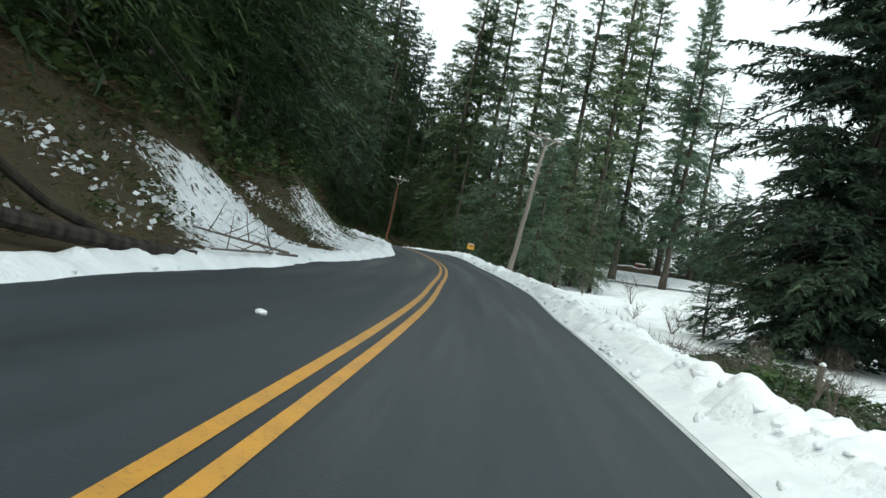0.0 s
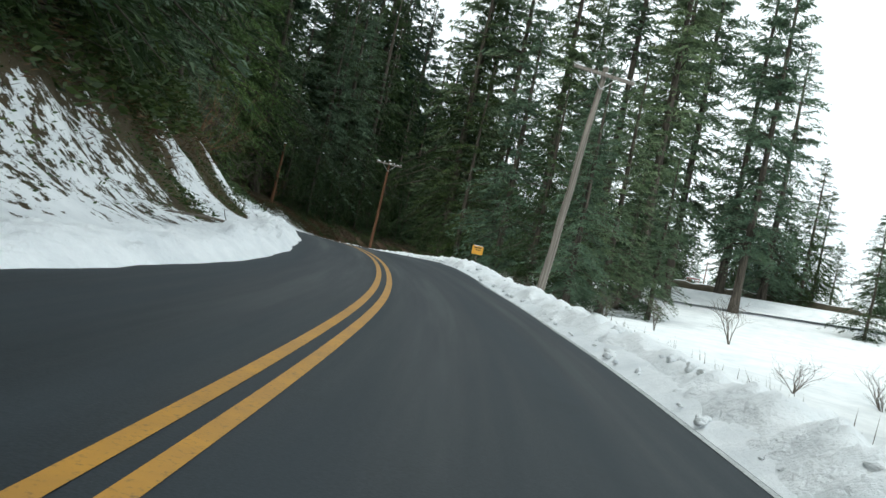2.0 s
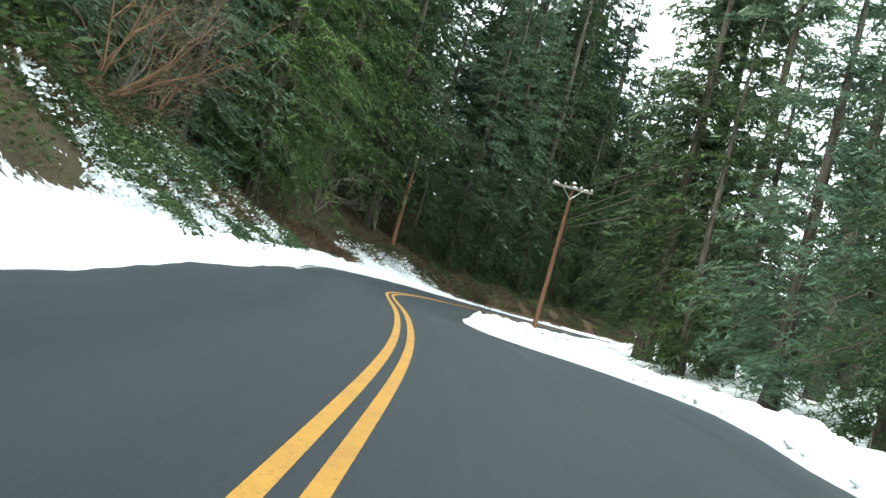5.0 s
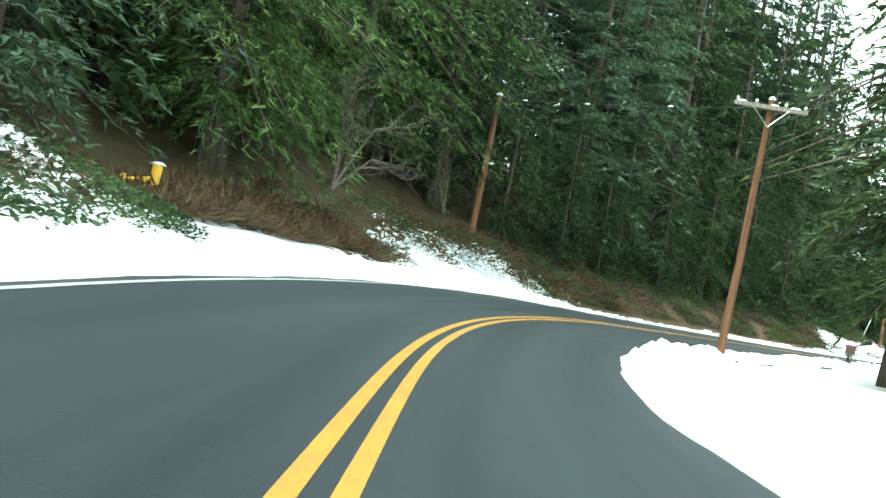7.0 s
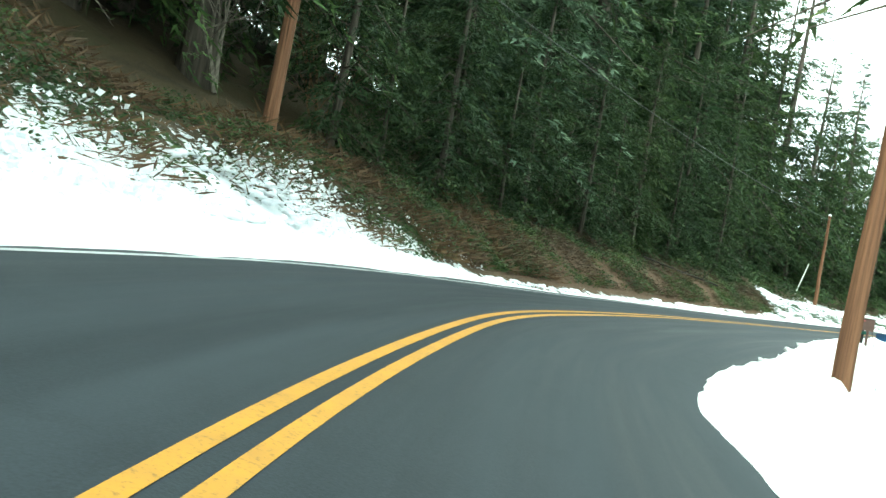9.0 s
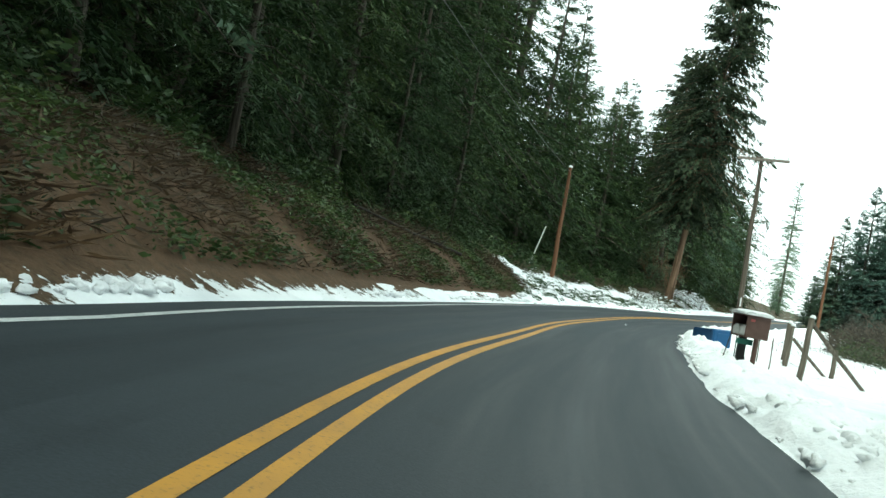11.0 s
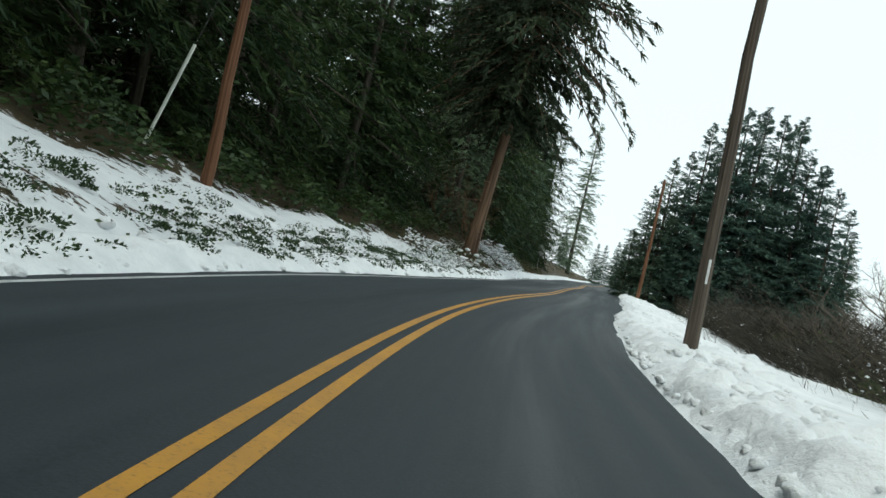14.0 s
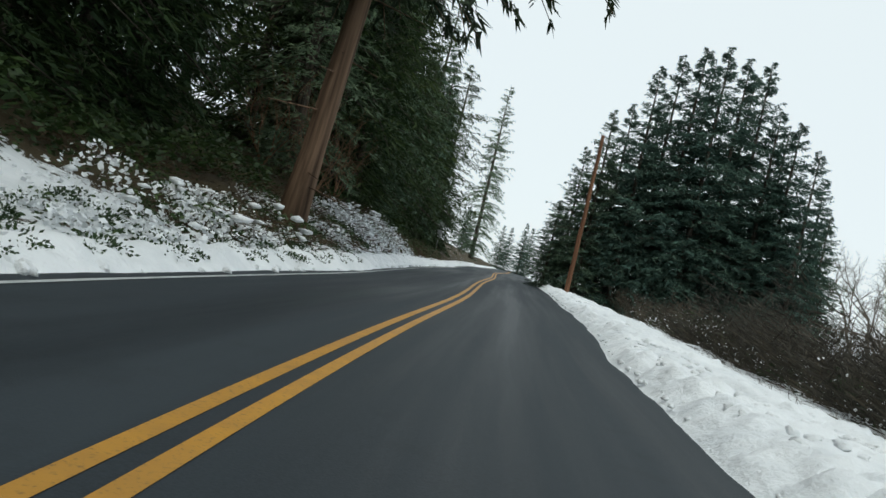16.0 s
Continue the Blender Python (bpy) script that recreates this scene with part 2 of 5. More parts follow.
def merge(*bs):
    out = bs[0]
    for b in bs[1:]:
        me = bpy.data.meshes.new("tmp")
        b.to_mesh(me)
        out.from_mesh(me)
        bpy.data.meshes.remove(me)
        b.free()
    return out


def tube(points, radii, sides=8, cap=True):
    """A tapered tube along points, as (verts, faces)."""
    P = np.asarray(points, float)
    r = np.broadcast_to(np.asarray(radii, float), (len(P),))
    d = np.gradient(P, axis=0)
    d /= np.linalg.norm(d, axis=1)[:, None] + 1e-9
    ref = np.array([0.0, 0.0, 1.0]) if abs(d[0][2]) < 0.9 else np.array([1.0, 0.0, 0.0])
    a = np.cross(d, ref)
    a /= np.linalg.norm(a, axis=1)[:, None] + 1e-9
    b = np.cross(d, a)
    ang = np.arange(sides) * 2 * np.pi / sides
    v = P[:, None] + r[:, None, None] * (np.cos(ang)[None, :, None] * a[:, None] + np.sin(ang)[None, :, None] * b[:, None])
    f = []
    for i in range(len(P) - 1):
        for k in range(sides):
            k2 = (k + 1) % sides
            f.append((i * sides + k, i * sides + k2, (i + 1) * sides + k2, (i + 1) * sides + k))
    if cap:
        f.append(tuple(range(sides))[::-1])
        f.append(tuple((len(P) - 1) * sides + k for k in range(sides)))
    return v.reshape(-1, 3), f


def join(parts):
    vs, fs, o = [], [], 0
    for v, f in parts:
        vs.append(v)
        fs += [tuple(i + o for i in q) for q in f]
        o += len(v)
    return np.concatenate(vs), fs


def thing(name, label, category, group="", m=None, kind=""):
    e = new(name)
    e.empty_display_size = 0.2
    if m is not None:
        e.matrix_basis = m
    return tagged(e, label, category, group, kind)


# ---------------------------------------------------------------- the road's line
LINE = np.array([(-3.6, -60), (-2, -20), (-1, 0), (-0.65, 6), (-0.37, 12), (-0.24, 18), (-0.11, 24), (-0.17, 30), (-0.66, 36), (-1.5, 42), (-2.7, 48), (-4.05, 54), (-5.83, 60), (-7.57, 65), (-9.23, 70), (-10.48, 75), (-11.23, 80), (-11.46, 85), (-11.3, 90), (-10.16, 95), (-8.55, 100), (-6.35, 105), (-3.69, 111), (-0.52, 117), (2.88, 123), (6.7, 129), (11.04, 135), (16.44, 142), (22.88, 150), (30.62, 160), (40.21, 172), (54, 190), (78.52, 220), (170, 336)], float)


def smooth_line(P, step=0.5):
    out = []
    for i in range(len(P) - 1):
        p0, p1, p2, p3 = P[max(i - 1, 0)], P[i], P[i + 1], P[min(i + 2, len(P) - 1)]
        t0 = 0.0
        t1 = t0 + np.linalg.norm(p1 - p0) ** 0.5 if i > 0 else 0.0
        t2 = t1 + np.linalg.norm(p2 - p1) ** 0.5
        t3 = t2 + (np.linalg.norm(p3 - p2) ** 0.5 if i < len(P) - 2 else 1.0)
        m1 = (p2 - p0) / (t2 - t0) if i > 0 else (p2 - p1) / (t2 - t1)
        m2 = (p3 - p1) / (t3 - t1) if i < len(P) - 2 else (p2 - p1) / (t2 - t1)
        n = max(2, int(np.linalg.norm(p2 - p1) / 0.1))
        u = np.arange(n) / n
        h = t2 - t1
        out.append((2 * u**3 - 3 * u**2 + 1)[:, None] * p1 + (u**3 - 2 * u**2 + u)[:, None] * h * m1
                   + (-2 * u**3 + 3 * u**2)[:, None] * p2 + (u**3 - u**2)[:, None] * h * m2)
    q = np.concatenate(out + [P[-1:]])
    s = np.concatenate([[0], np.cumsum(np.linalg.norm(np.diff(q, axis=0), axis=1))])
    S = np.arange(0, s[-1], step)
    q = np.stack([np.interp(S, s, q[:, 0]), np.interp(S, s, q[:, 1])], 1)
    k = np.ones(9) / 9
    pad = np.concatenate([np.repeat(q[:1], 4, 0) + (np.arange(-4, 0)[:, None]) * (q[1] - q[0]), q, np.repeat(q[-1:], 4, 0) + (np.arange(1, 5)[:, None]) * (q[-1] - q[-2])])
    return np.stack([np.convolve(pad[:, 0], k, "valid"), np.convolve(pad[:, 1], k, "valid")], 1)


CL = smooth_line(LINE)
TAN = np.gradient(CL, axis=0)
TAN /= np.linalg.norm(TAN, axis=1)[:, None]
NOR = np.stack([TAN[:, 1], -TAN[:, 0]], 1)      # to the right
FAR = np.array([math.cos(radians(10)), -math.sin(radians(10))])
CLY = CL[:, 1]


def xy(y, d):
    """The plan place at a station y of the road's line and d metres to its right."""
    y, d = np.broadcast_arrays(np.asarray(y, float), np.asarray(d, float))
    c = np.stack([np.interp(y, CLY, CL[:, 0]), y], -1)
    n = np.stack([np.interp(y, CLY, NOR[:, 0]), np.interp(y, CLY, NOR[:, 1])], -1)
    near = np.clip(d, -30, 30)
    return c + n * near[..., None] + FAR * (d - near)[..., None]


def station(x, y):
    """The station and the offset to the right of a plan place."""
    i = int(np.argmin((CL[:, 0] - x) ** 2 + (CL[:, 1] - y) ** 2))
    return CL[i, 1], float((np.array([x, y]) - CL[i]) @ NOR[i])


EDGE_Y = [0, 8, 16, 24, 32, 40, 48, 56, 64, 72, 80, 86, 92, 98, 104, 112, 120, 128, 136, 144, 152, 165]


def left_edge(y):
    return np.interp(y, EDGE_Y, [-2.22, -2.45, -2.49, -2.26, -1.92, -2.06, -2.45, -2.95, -2.48, -2.58, -2.69, -2.49, -2.01, -1.77, -1.92, -2.24, -2.43, -2.42, -2.21, -2.40, -2.52, -2.55])


def right_edge(y):
    return np.interp(y, EDGE_Y, [2.44, 2.52, 2.58, 2.79, 2.66, 2.84, 2.98, 3.88, 3.00, 2.60, 2.55, 2.52, 2.84, 3.31, 2.73, 2.63, 2.51, 2.72, 2.90, 2.89, 3.25, 3.26])


def eased(ys, vs, width):
    """A table over the stations, with its corners rounded off."""
    u = np.arange(-80.0, 360.0, 1.0)
    v = np.interp(u, ys, vs)
    w = np.hanning(width + 2)[1:-1]
    v = np.convolve(np.pad(v, width // 2, "edge"), w / w.sum(), "valid")
    return u, v


CANT = eased([0, 30, 50, 60, 70, 80, 90, 100, 112, 140], [0.039, 0.033, 0.052, 0.080, 0.117, 0.122, 0.144, 0.086, 0.023, 0.033], 15)
RISE = eased([-60, 0, 8, 16, 24, 32, 40, 48, 56, 62, 68, 74, 80, 86, 92, 98, 104, 112, 120, 128, 136, 145, 160, 190, 340], [-0.950, -0.309, -0.221, -0.110, 0.072, 0.313, 0.579, 0.776, 0.847, 0.883, 0.885, 0.825, 0.786, 0.733, 0.661, 0.582, 0.545, 0.462, 0.430, 0.459, 0.529, 0.568, 0.851, 1.314, 2.900], 11)


RIGHT_CANT = eased([0, 30, 40, 46, 58, 68, 80, 360], [0, 0, -0.01, -0.09, -0.09, 0, 0, 0], 9)


def cant(y, d):
    """The fall to the right, in metres a metre; the right lane tips up outside the first bend."""
    return np.interp(y, *CANT) + np.where(np.asarray(d) > 0, np.interp(y, *RIGHT_CANT), 0.0)


def road_z(y, d):
    return np.interp(y, *RISE) - cant(y, d) * d - 0.008 * np.abs(d)


NEAR = 0.72      # how far off the road's edge the verge's tables reach, in metres for each of their units
E_L = np.array([0, .3, .7, 1.2, 1.8, 2.6, 3.6, 5, 7.5, 12, 25, 60, 200, 1500.])
LEFT = [(-60, [0, .05, .10, .22, .55, 1.2, 2.1, 3.3, 5.2, 8, 13, 24, 40, 60]),
        (10, [0, .05, .10, .20, .48, 1.1, 2.0, 3.2, 5.0, 8, 13, 24, 40, 60]),
        (20, [0, .06, .10, .13, .18, .50, 1.35, 2.6, 4.8, 8, 13, 24, 40, 60]),
        (43, [0, .08, .14, .18, .25, .65, 1.5, 2.95, 4.8, 7, 12, 22, 40, 60]),
        (52, [0, .10, .20, .30, .60, 1.4, 2.5, 3.7, 5.2, 7, 12, 22, 40, 60]),
        (62, [0, .18, .36, .60, .92, 1.3, 1.8, 2.5, 3.7, 6.5, 11, 22, 40, 60]),
        (69.6, [0, .18, .36, .60, .92, 1.3, 1.7, 2.2, 3.3, 6, 11, 22, 40, 60]),
        (70.9, [0, .20, .42, .60, .75, .90, 1.1, 1.6, 2.8, 5, 10, 22, 40, 60]),
        (72.4, [0, .20, .40, .52, .60, .66, .75, 1.0, 1.8, 4, 9, 22, 40, 60]),
        (80, [0, .18, .35, .50, .60, .70, .85, 1.2, 2.2, 5, 10, 22, 40, 60]),
        (83, [0, .15, .32, .50, .72, .95, 1.3, 1.8, 3.0, 6, 11, 22, 40, 60]),
        (86, [0, .15, .32, .60, .95, 1.4, 1.9, 2.5, 3.8, 6, 11, 22, 40, 60]),
        (97, [0, .10, .28, .62, 1.0, 1.45, 1.85, 2.5, 3.8, 6, 11, 22, 40, 60]),
        (116, [0, .10, .28, .62, 1.0, 1.4, 1.8, 2.4, 3.5, 5.5, 9, 18, 30, 50]),
        (124, [0, .10, .25, .50, .80, 1.1, 1.45, 2.0, 3.0, 5, 8, 16, 30, 50]),
        (130, [0, .10, .22, .40, .58, .78, 1.05, 1.5, 2.4, 4, 7, 14, 25, 40]),
        (140, [0, .10, .20, .28, .38, .52, .80, 1.3, 2.2, 4, 7, 14, 25, 40]),
        (148, [0, .12, .28, .48, .70, .95, 1.3, 1.8, 2.8, 4, 7, 14, 25, 40]),
        (158, [0, .15, .35, .70, 1.1, 1.4, 1.7, 2.3, 3.3, 5, 8, 14, 25, 40]),
        (168, [0, .10, .20, .30, .48, .65, .9, 1.4, 2.4, 4, 7, 12, 25, 40]),
        (340, [0, .10, .15, .20, .25, .30, .5, .8, 1.4, 2, 4, 8, 15, 30])]
E_R = np.array([0, .3, .9, 1.6, 3.0, 6.0, 12, 20, 30, 60, 200, 1500.])
RIGHT = [(-60, [0, .22, .32, .15, -.6, -1.2, -1.3, -1.2, -1.0, 0, 0, 0]),
         (30, [0, .18, .26, .15, -.5, -1.2, -1.4, -1.2, -0.9, 0, 0, 0]),
         (46, [0, .12, .15, .08, -.25, -1.0, -1.5, -1.2, -0.6, 1, 2, 2]),
         (58, [0, .12, .15, .08, -.2, -.8, -1.3, -1.1, -.7, 0, 1, 2]),
         (75, [0, .12, .18, .2, .1, -.2, -.6, -.2, .6, 2.0, 3, 3]),
         (92, [0, .12, .2, .2, .15, .1, .2, .9, 1.8, 3.6, 4, 3]),
         (104, [0, .06, .12, .10, .05, .10, .4, 1.8, 3.6, 5.2, 3, -3]),
         (115, [0, .08, .12, .00, -.30, -.40, .1, 1.6, 3.8, 5.0, 2, -6]),
         (128, [0, .15, .25, .25, .20, .05, -.3, -.6, -.9, -1, -4, -9]),
         (145, [0, .16, .22, .20, .08, -.3, -1.0, -1.4, -1.8, -2, -5, -12]),
         (340, [0, .16, .22, .20, .08, -.3, -1.0, -1.4, -1.8, -2, -5, -12])]


def profile(table, es, y, e):
    ys = [r[0] for r in table]
    y = np.clip(y, ys[0], ys[-1] - 1e-3)
    k = np.clip(np.searchsorted(ys, y, "right") - 1, 0, len(ys) - 2)
    Z = np.array([r[1] for r in table], float)
    Y = np.array(ys, float)
    w = (y - Y[k]) / (Y[k + 1] - Y[k])
    w = w * w * (3 - 2 * w)
    out = np.zeros(np.broadcast(y, e).shape)
    for i in range(len(ys) - 1):
        s = k == i
        if s.any():
            out[s] = (1 - w[s]) * np.interp(e[s], es, Z[i]) + w[s] * np.interp(e[s], es, Z[i + 1])
    return out


def wave(x, y, f, seed):
    r = np.random.RandomState(seed)
    v = np.zeros_like(x)
    for k in range(9):
        a, ph = r.uniform(0, 6.283, 2)
        q = f * r.uniform(0.6, 1.7)
        v += np.sin(q * (x * math.cos(a) + y * math.sin(a)) + ph)
    return v / 4.0


def lumps(x, y, size, seed):
    """Smooth random heights, -1 to 1, with no repeat."""
    u, v = x / size, y / size
    i, j = np.floor(u).astype(np.int64), np.floor(v).astype(np.int64)
    a, b = u - i, v - j
    a, b = a * a * (3 - 2 * a), b * b * (3 - 2 * b)

    def at(p, q):
        h = (p * 374761393 + q * 668265263 + seed * 974634777) & 0x7FFFFFFF
        h = ((h ^ (h >> 13)) * 1274126177) & 0x7FFFFFFF
        return ((h ^ (h >> 16)) & 0xFFFF) / 32767.5 - 1.0

    return (at(i, j) * (1 - a) + at(i + 1, j) * a) * (1 - b) + (at(i, j + 1) * (1 - a) + at(i + 1, j + 1) * a) * b


def land_z(y, d, rough=True):
    """The ground's height at a station and an offset."""
    y, d = np.broadcast_arrays(np.asarray(y, float), np.asarray(d, float))
    y, d = np.array(y, float), np.array(d, float)
    el, er = left_edge(y), right_edge(y)
    z = road_z(y, np.clip(d, el, er))
    L, R = d < el, d > er
    z[L] += profile(LEFT, E_L, y[L], (el - d)[L])
    z[R] += NEAR * profile(RIGHT, E_R, y[R], (d - er)[R] / NEAR)
    if rough:
        p = xy(y, d)
        off = np.maximum(np.maximum(el - d, d - er), 0)
        amp = 0.8 * np.clip(off - 0.6, 0, 3) / 3
        left = np.where(L, 1.0, 0.45)
        z += amp * left * (0.22 * wave(p[..., 0], p[..., 1], 1.1, 3) + 0.14 * wave(p[..., 0], p[..., 1], 3.1, 4))
    return z


def z_at(x, y):
    s, d = station(x, y)
    return float(land_z(np.array([s]), np.array([d]))[0])


def snow_cover(y, d):
    """How much of the ground is under snow, 0 to 1, by station and offset."""
    el, er = left_edge(y), right_edge(y)
    e = el - d
    out = np.zeros(np.broadcast(y, d).shape)
    L = e > 0
    cov = np.zeros_like(out)
    # foot of the cut bank, then the gullies that hold snow: left and right edge at the foot and at the top, height, fill
    cov = np.where((y < 58) & (e < np.interp(y, [10, 14, 20, 23, 25, 28], [0.6, 1.0, 1.2, 0.8, 1.0, 1.5])), 1.0, 0.0)
    for l0, l1, r0, r1, top, fill in ((10.8, 15.4, 21.5, 20.8, 4.4, 0.68), (22.6, 27.0, 35.4, 35.6, 4.2, 0.58), (33.0, 35.4, 36.2, 37.0, 5.3, 0.62), (34.5, 43.4, 42.6, 45.8, 5.2, 0.67),
                                      (45.0, 50.6, 55.2, 53.4, 4.7, 0.68), (56.0, 57.4, 57.6, 58.0, 3.6, 0.62)):
        u = np.clip((e - 0.8) / (top - 0.8), 0, 1)
        k = np.minimum((y - l0 - (l1 - l0) * u) / 2.2, (r0 + (r1 - r0) * u - y) / 1.1 + 0.2)
        cov = np.where((e < top) & (y < 60), np.maximum(cov, np.clip(0.35 + 0.6 * k, 0, 1) * fill * (1.16 - 0.30 * u)), cov)
    e = e / NEAR
    cov = np.where((y >= 58) & (y < 70.8), np.clip(1.0 - np.clip(e - 0.6, 0, 9) * 0.50, 0.12, 1), cov)
    cov = np.where((y >= 70.8) & (y < 79), np.clip(1.6 - e * 0.40, 0, 1), cov)
    cov = np.where((y >= 79) & (y < 96), np.clip(np.interp(y, [79, 81.5, 83, 90, 93, 95], [0.5, 0.55, 1.1, 0.95, 0.6, 0.2]) - np.clip(e - .8, 0, 9) * 0.20, 0, 1) + np.where(e < np.interp(y, [90, 95], [1.0, 0.4]), 0.3, 0.0), cov)
    edge = 119.6 + 1.30 * NEAR * e
    cov = np.where((y >= 96) & (y < 143), np.where(y > edge, np.clip(1.15 - np.clip(e - 3.0, 0, 9) * 0.30 - 0.55 * np.exp(-((e - 1.9) / 1.0) ** 2), 0, 1), np.where((e > 0.3) & (e < np.interp(y, [96, 106], [0.5, 0.75])), 0.5, 0.0)), cov)
    cov = np.where((y >= 143) & (y < 154), np.where(e < 1.0, 0.9, np.clip(0.55 - (e - 1) * .14, 0, 1)), cov)
    cov = np.where((y >= 154) & (y < 163), np.where(e < 2.8, 0.75, 0.1), cov)
    cov = np.where(y >= 163, np.where(e < 1.0, 0.8, 0.25), cov)
    out = np.where(L, cov, 1.0)
    eR = (d - er) / NEAR
    wood = np.ones_like(out)
    wood = np.where((y > 140) & (eR > 5), 0.62, wood)
    wood = np.where((y > 104) & (y < 140) & (eR > 4), 0.86, wood)
    out = np.where(eR > 0, wood, out)
    return out


# ---------------------------------------------------------------- ground sheet
def build_ground():
    ys = np.concatenate([[-2500, -900, -300, -120], np.arange(-60, -8, 4), np.arange(-8, 60, 0.4), np.arange(60, 175, 0.8), np.arange(176, 250, 4), np.arange(255, 336, 10), [500, 900, 2500]])
    rel_l = np.array([1500, 700, 300, 150, 90, 60, 45, 36, 30, 26, 22, 19, 16.5, 14.5, 13, 11.5, 10, 9, 8, 7.2, 6.4, 5.7, 5, 4.4, 3.8, 3.3, 2.8, 2.4, 2.0, 1.6, 1.3, 1.0, .7, .4, .0, -.5])
    rel_r = np.array([-.5, 0, .3, .6, .9, 1.2, 1.6, 2, 2.5, 3, 3.6, 4.3, 5, 6, 7, 8.5, 10, 12, 14, 17, 20, 24, 29, 35, 45, 60, 90, 150, 300, 700, 1500.])
    Y = np.repeat(ys[:, None], len(rel_l) + len(rel_r), 1)
    yc = np.clip(ys, -60, 335)
    D = np.concatenate([left_edge(yc)[:, None] - rel_l[None], right_edge(yc)[:, None] + rel_r[None]], 1)
    Yc = np.repeat(yc[:, None], D.shape[1], 1)
    P = xy(Yc, D)
    over = ys - yc
    P = P + np.where(over[:, None, None] < 0, TAN[0], TAN[-1]) * over[:, None, None]
    inner = (D > left_edge(Yc)) & (D < right_edge(Yc))
    Z = land_z(Yc, D)
    Z = np.where(inner, Z - 0.12, Z - 0.03)
    n, k = D.shape
    idx = np.arange(n * k).reshape(n, k)
    F = np.stack([idx[:-1, :-1], idx[:-1, 1:], idx[1:, 1:], idx[1:, :-1]], -1).reshape(-1, 4)
    me = mesh_of("ground", np.concatenate([P, Z[..., None]], -1).reshape(-1, 3), F, M_GROUND, True)
    a = me.attributes.new("snow", "FLOAT", "POINT")
    a.data.foreach_set("value", snow_cover(Yc, D).astype(np.float32).ravel())
    e = left_edge(Yc) - D
    earth = np.clip(np.minimum((Yc - 92) / 5, (123.5 - Yc) / 3), 0, 1) * np.clip(1.35 - np.abs(e / NEAR - 1.9) / 2.2, 0, 1)
    b = me.attributes.new("earth", "FLOAT", "POINT")
    b.data.foreach_set("value", earth.astype(np.float32).ravel())
    return tagged(new("ground", me), "snowy verges and brown forest soil beside the road", "ground", kind="structure")


build_ground()


# ---------------------------------------------------------------- road, lines, ploughed snow
def ribbon(name, ys, cols, lift, mat, kind="structure", label="", cat=""):
    """cols: offsets as arrays over ys, from left to right."""
    D = np.stack(cols, 1)
    Y = np.repeat(ys[:, None], D.shape[1], 1)
    P = xy(Y, D)
    Z = road_z(Y, D) + lift
    n, k = D.shape
    idx = np.arange(n * k).reshape(n, k)
    F = np.stack([idx[:-1, :-1], idx[:-1, 1:], idx[1:, 1:], idx[1:, :-1]], -1).reshape(-1, 4)
    me = mesh_of(name, np.concatenate([P, Z[..., None]], -1).reshape(-1, 3), F, mat, True)
    lane = np.stack([D, Y, 0 * D], -1).astype(np.float32)
    me.attributes.new("lane", "FLOAT_VECTOR", "POINT").data.foreach_set("vector", lane.ravel())
    return tagged(new(name, me), label, cat, kind=kind)


RY = np.concatenate([np.arange(-58, 200, 0.5), np.arange(200, 330, 3.0)])
rag = 0.05 * wave(RY, RY * 0, 1.5, 8)
ribbon("road", RY, [left_edge(RY) - 0.2 + rag, left_edge(RY) * 0.7, left_edge(RY) * 0.35, 0.0 * RY, right_edge(RY) * 0.35, right_edge(RY) * 0.7, right_edge(RY) + 0.2 + rag], 0.0, M_ASPHALT,
       label="damp dark grey asphalt two-lane road", cat="road")
for side in (-0.097, 0.097):
    ribbon("centre_line", RY, [np.full_like(RY, side - 0.047), np.full_like(RY, side + 0.047)], 0.005, M_YELLOW, label="solid yellow centre line painted on asphalt", cat="road marking")
LY = RY[RY > 63.0]
ribbon("edge_line", LY, [left_edge(LY) + 0.13, left_edge(LY) + 0.19], 0.005, M_WHITE, label="worn white edge line painted on asphalt", cat="road marking")

BY = RY[(RY > -8) & (RY < 42)]
ribbon("edge_line", BY, [right_edge(BY) - 0.02, right_edge(BY) + 0.04], 0.005, M_WHITE, label="worn white edge line painted on asphalt", cat="road marking")


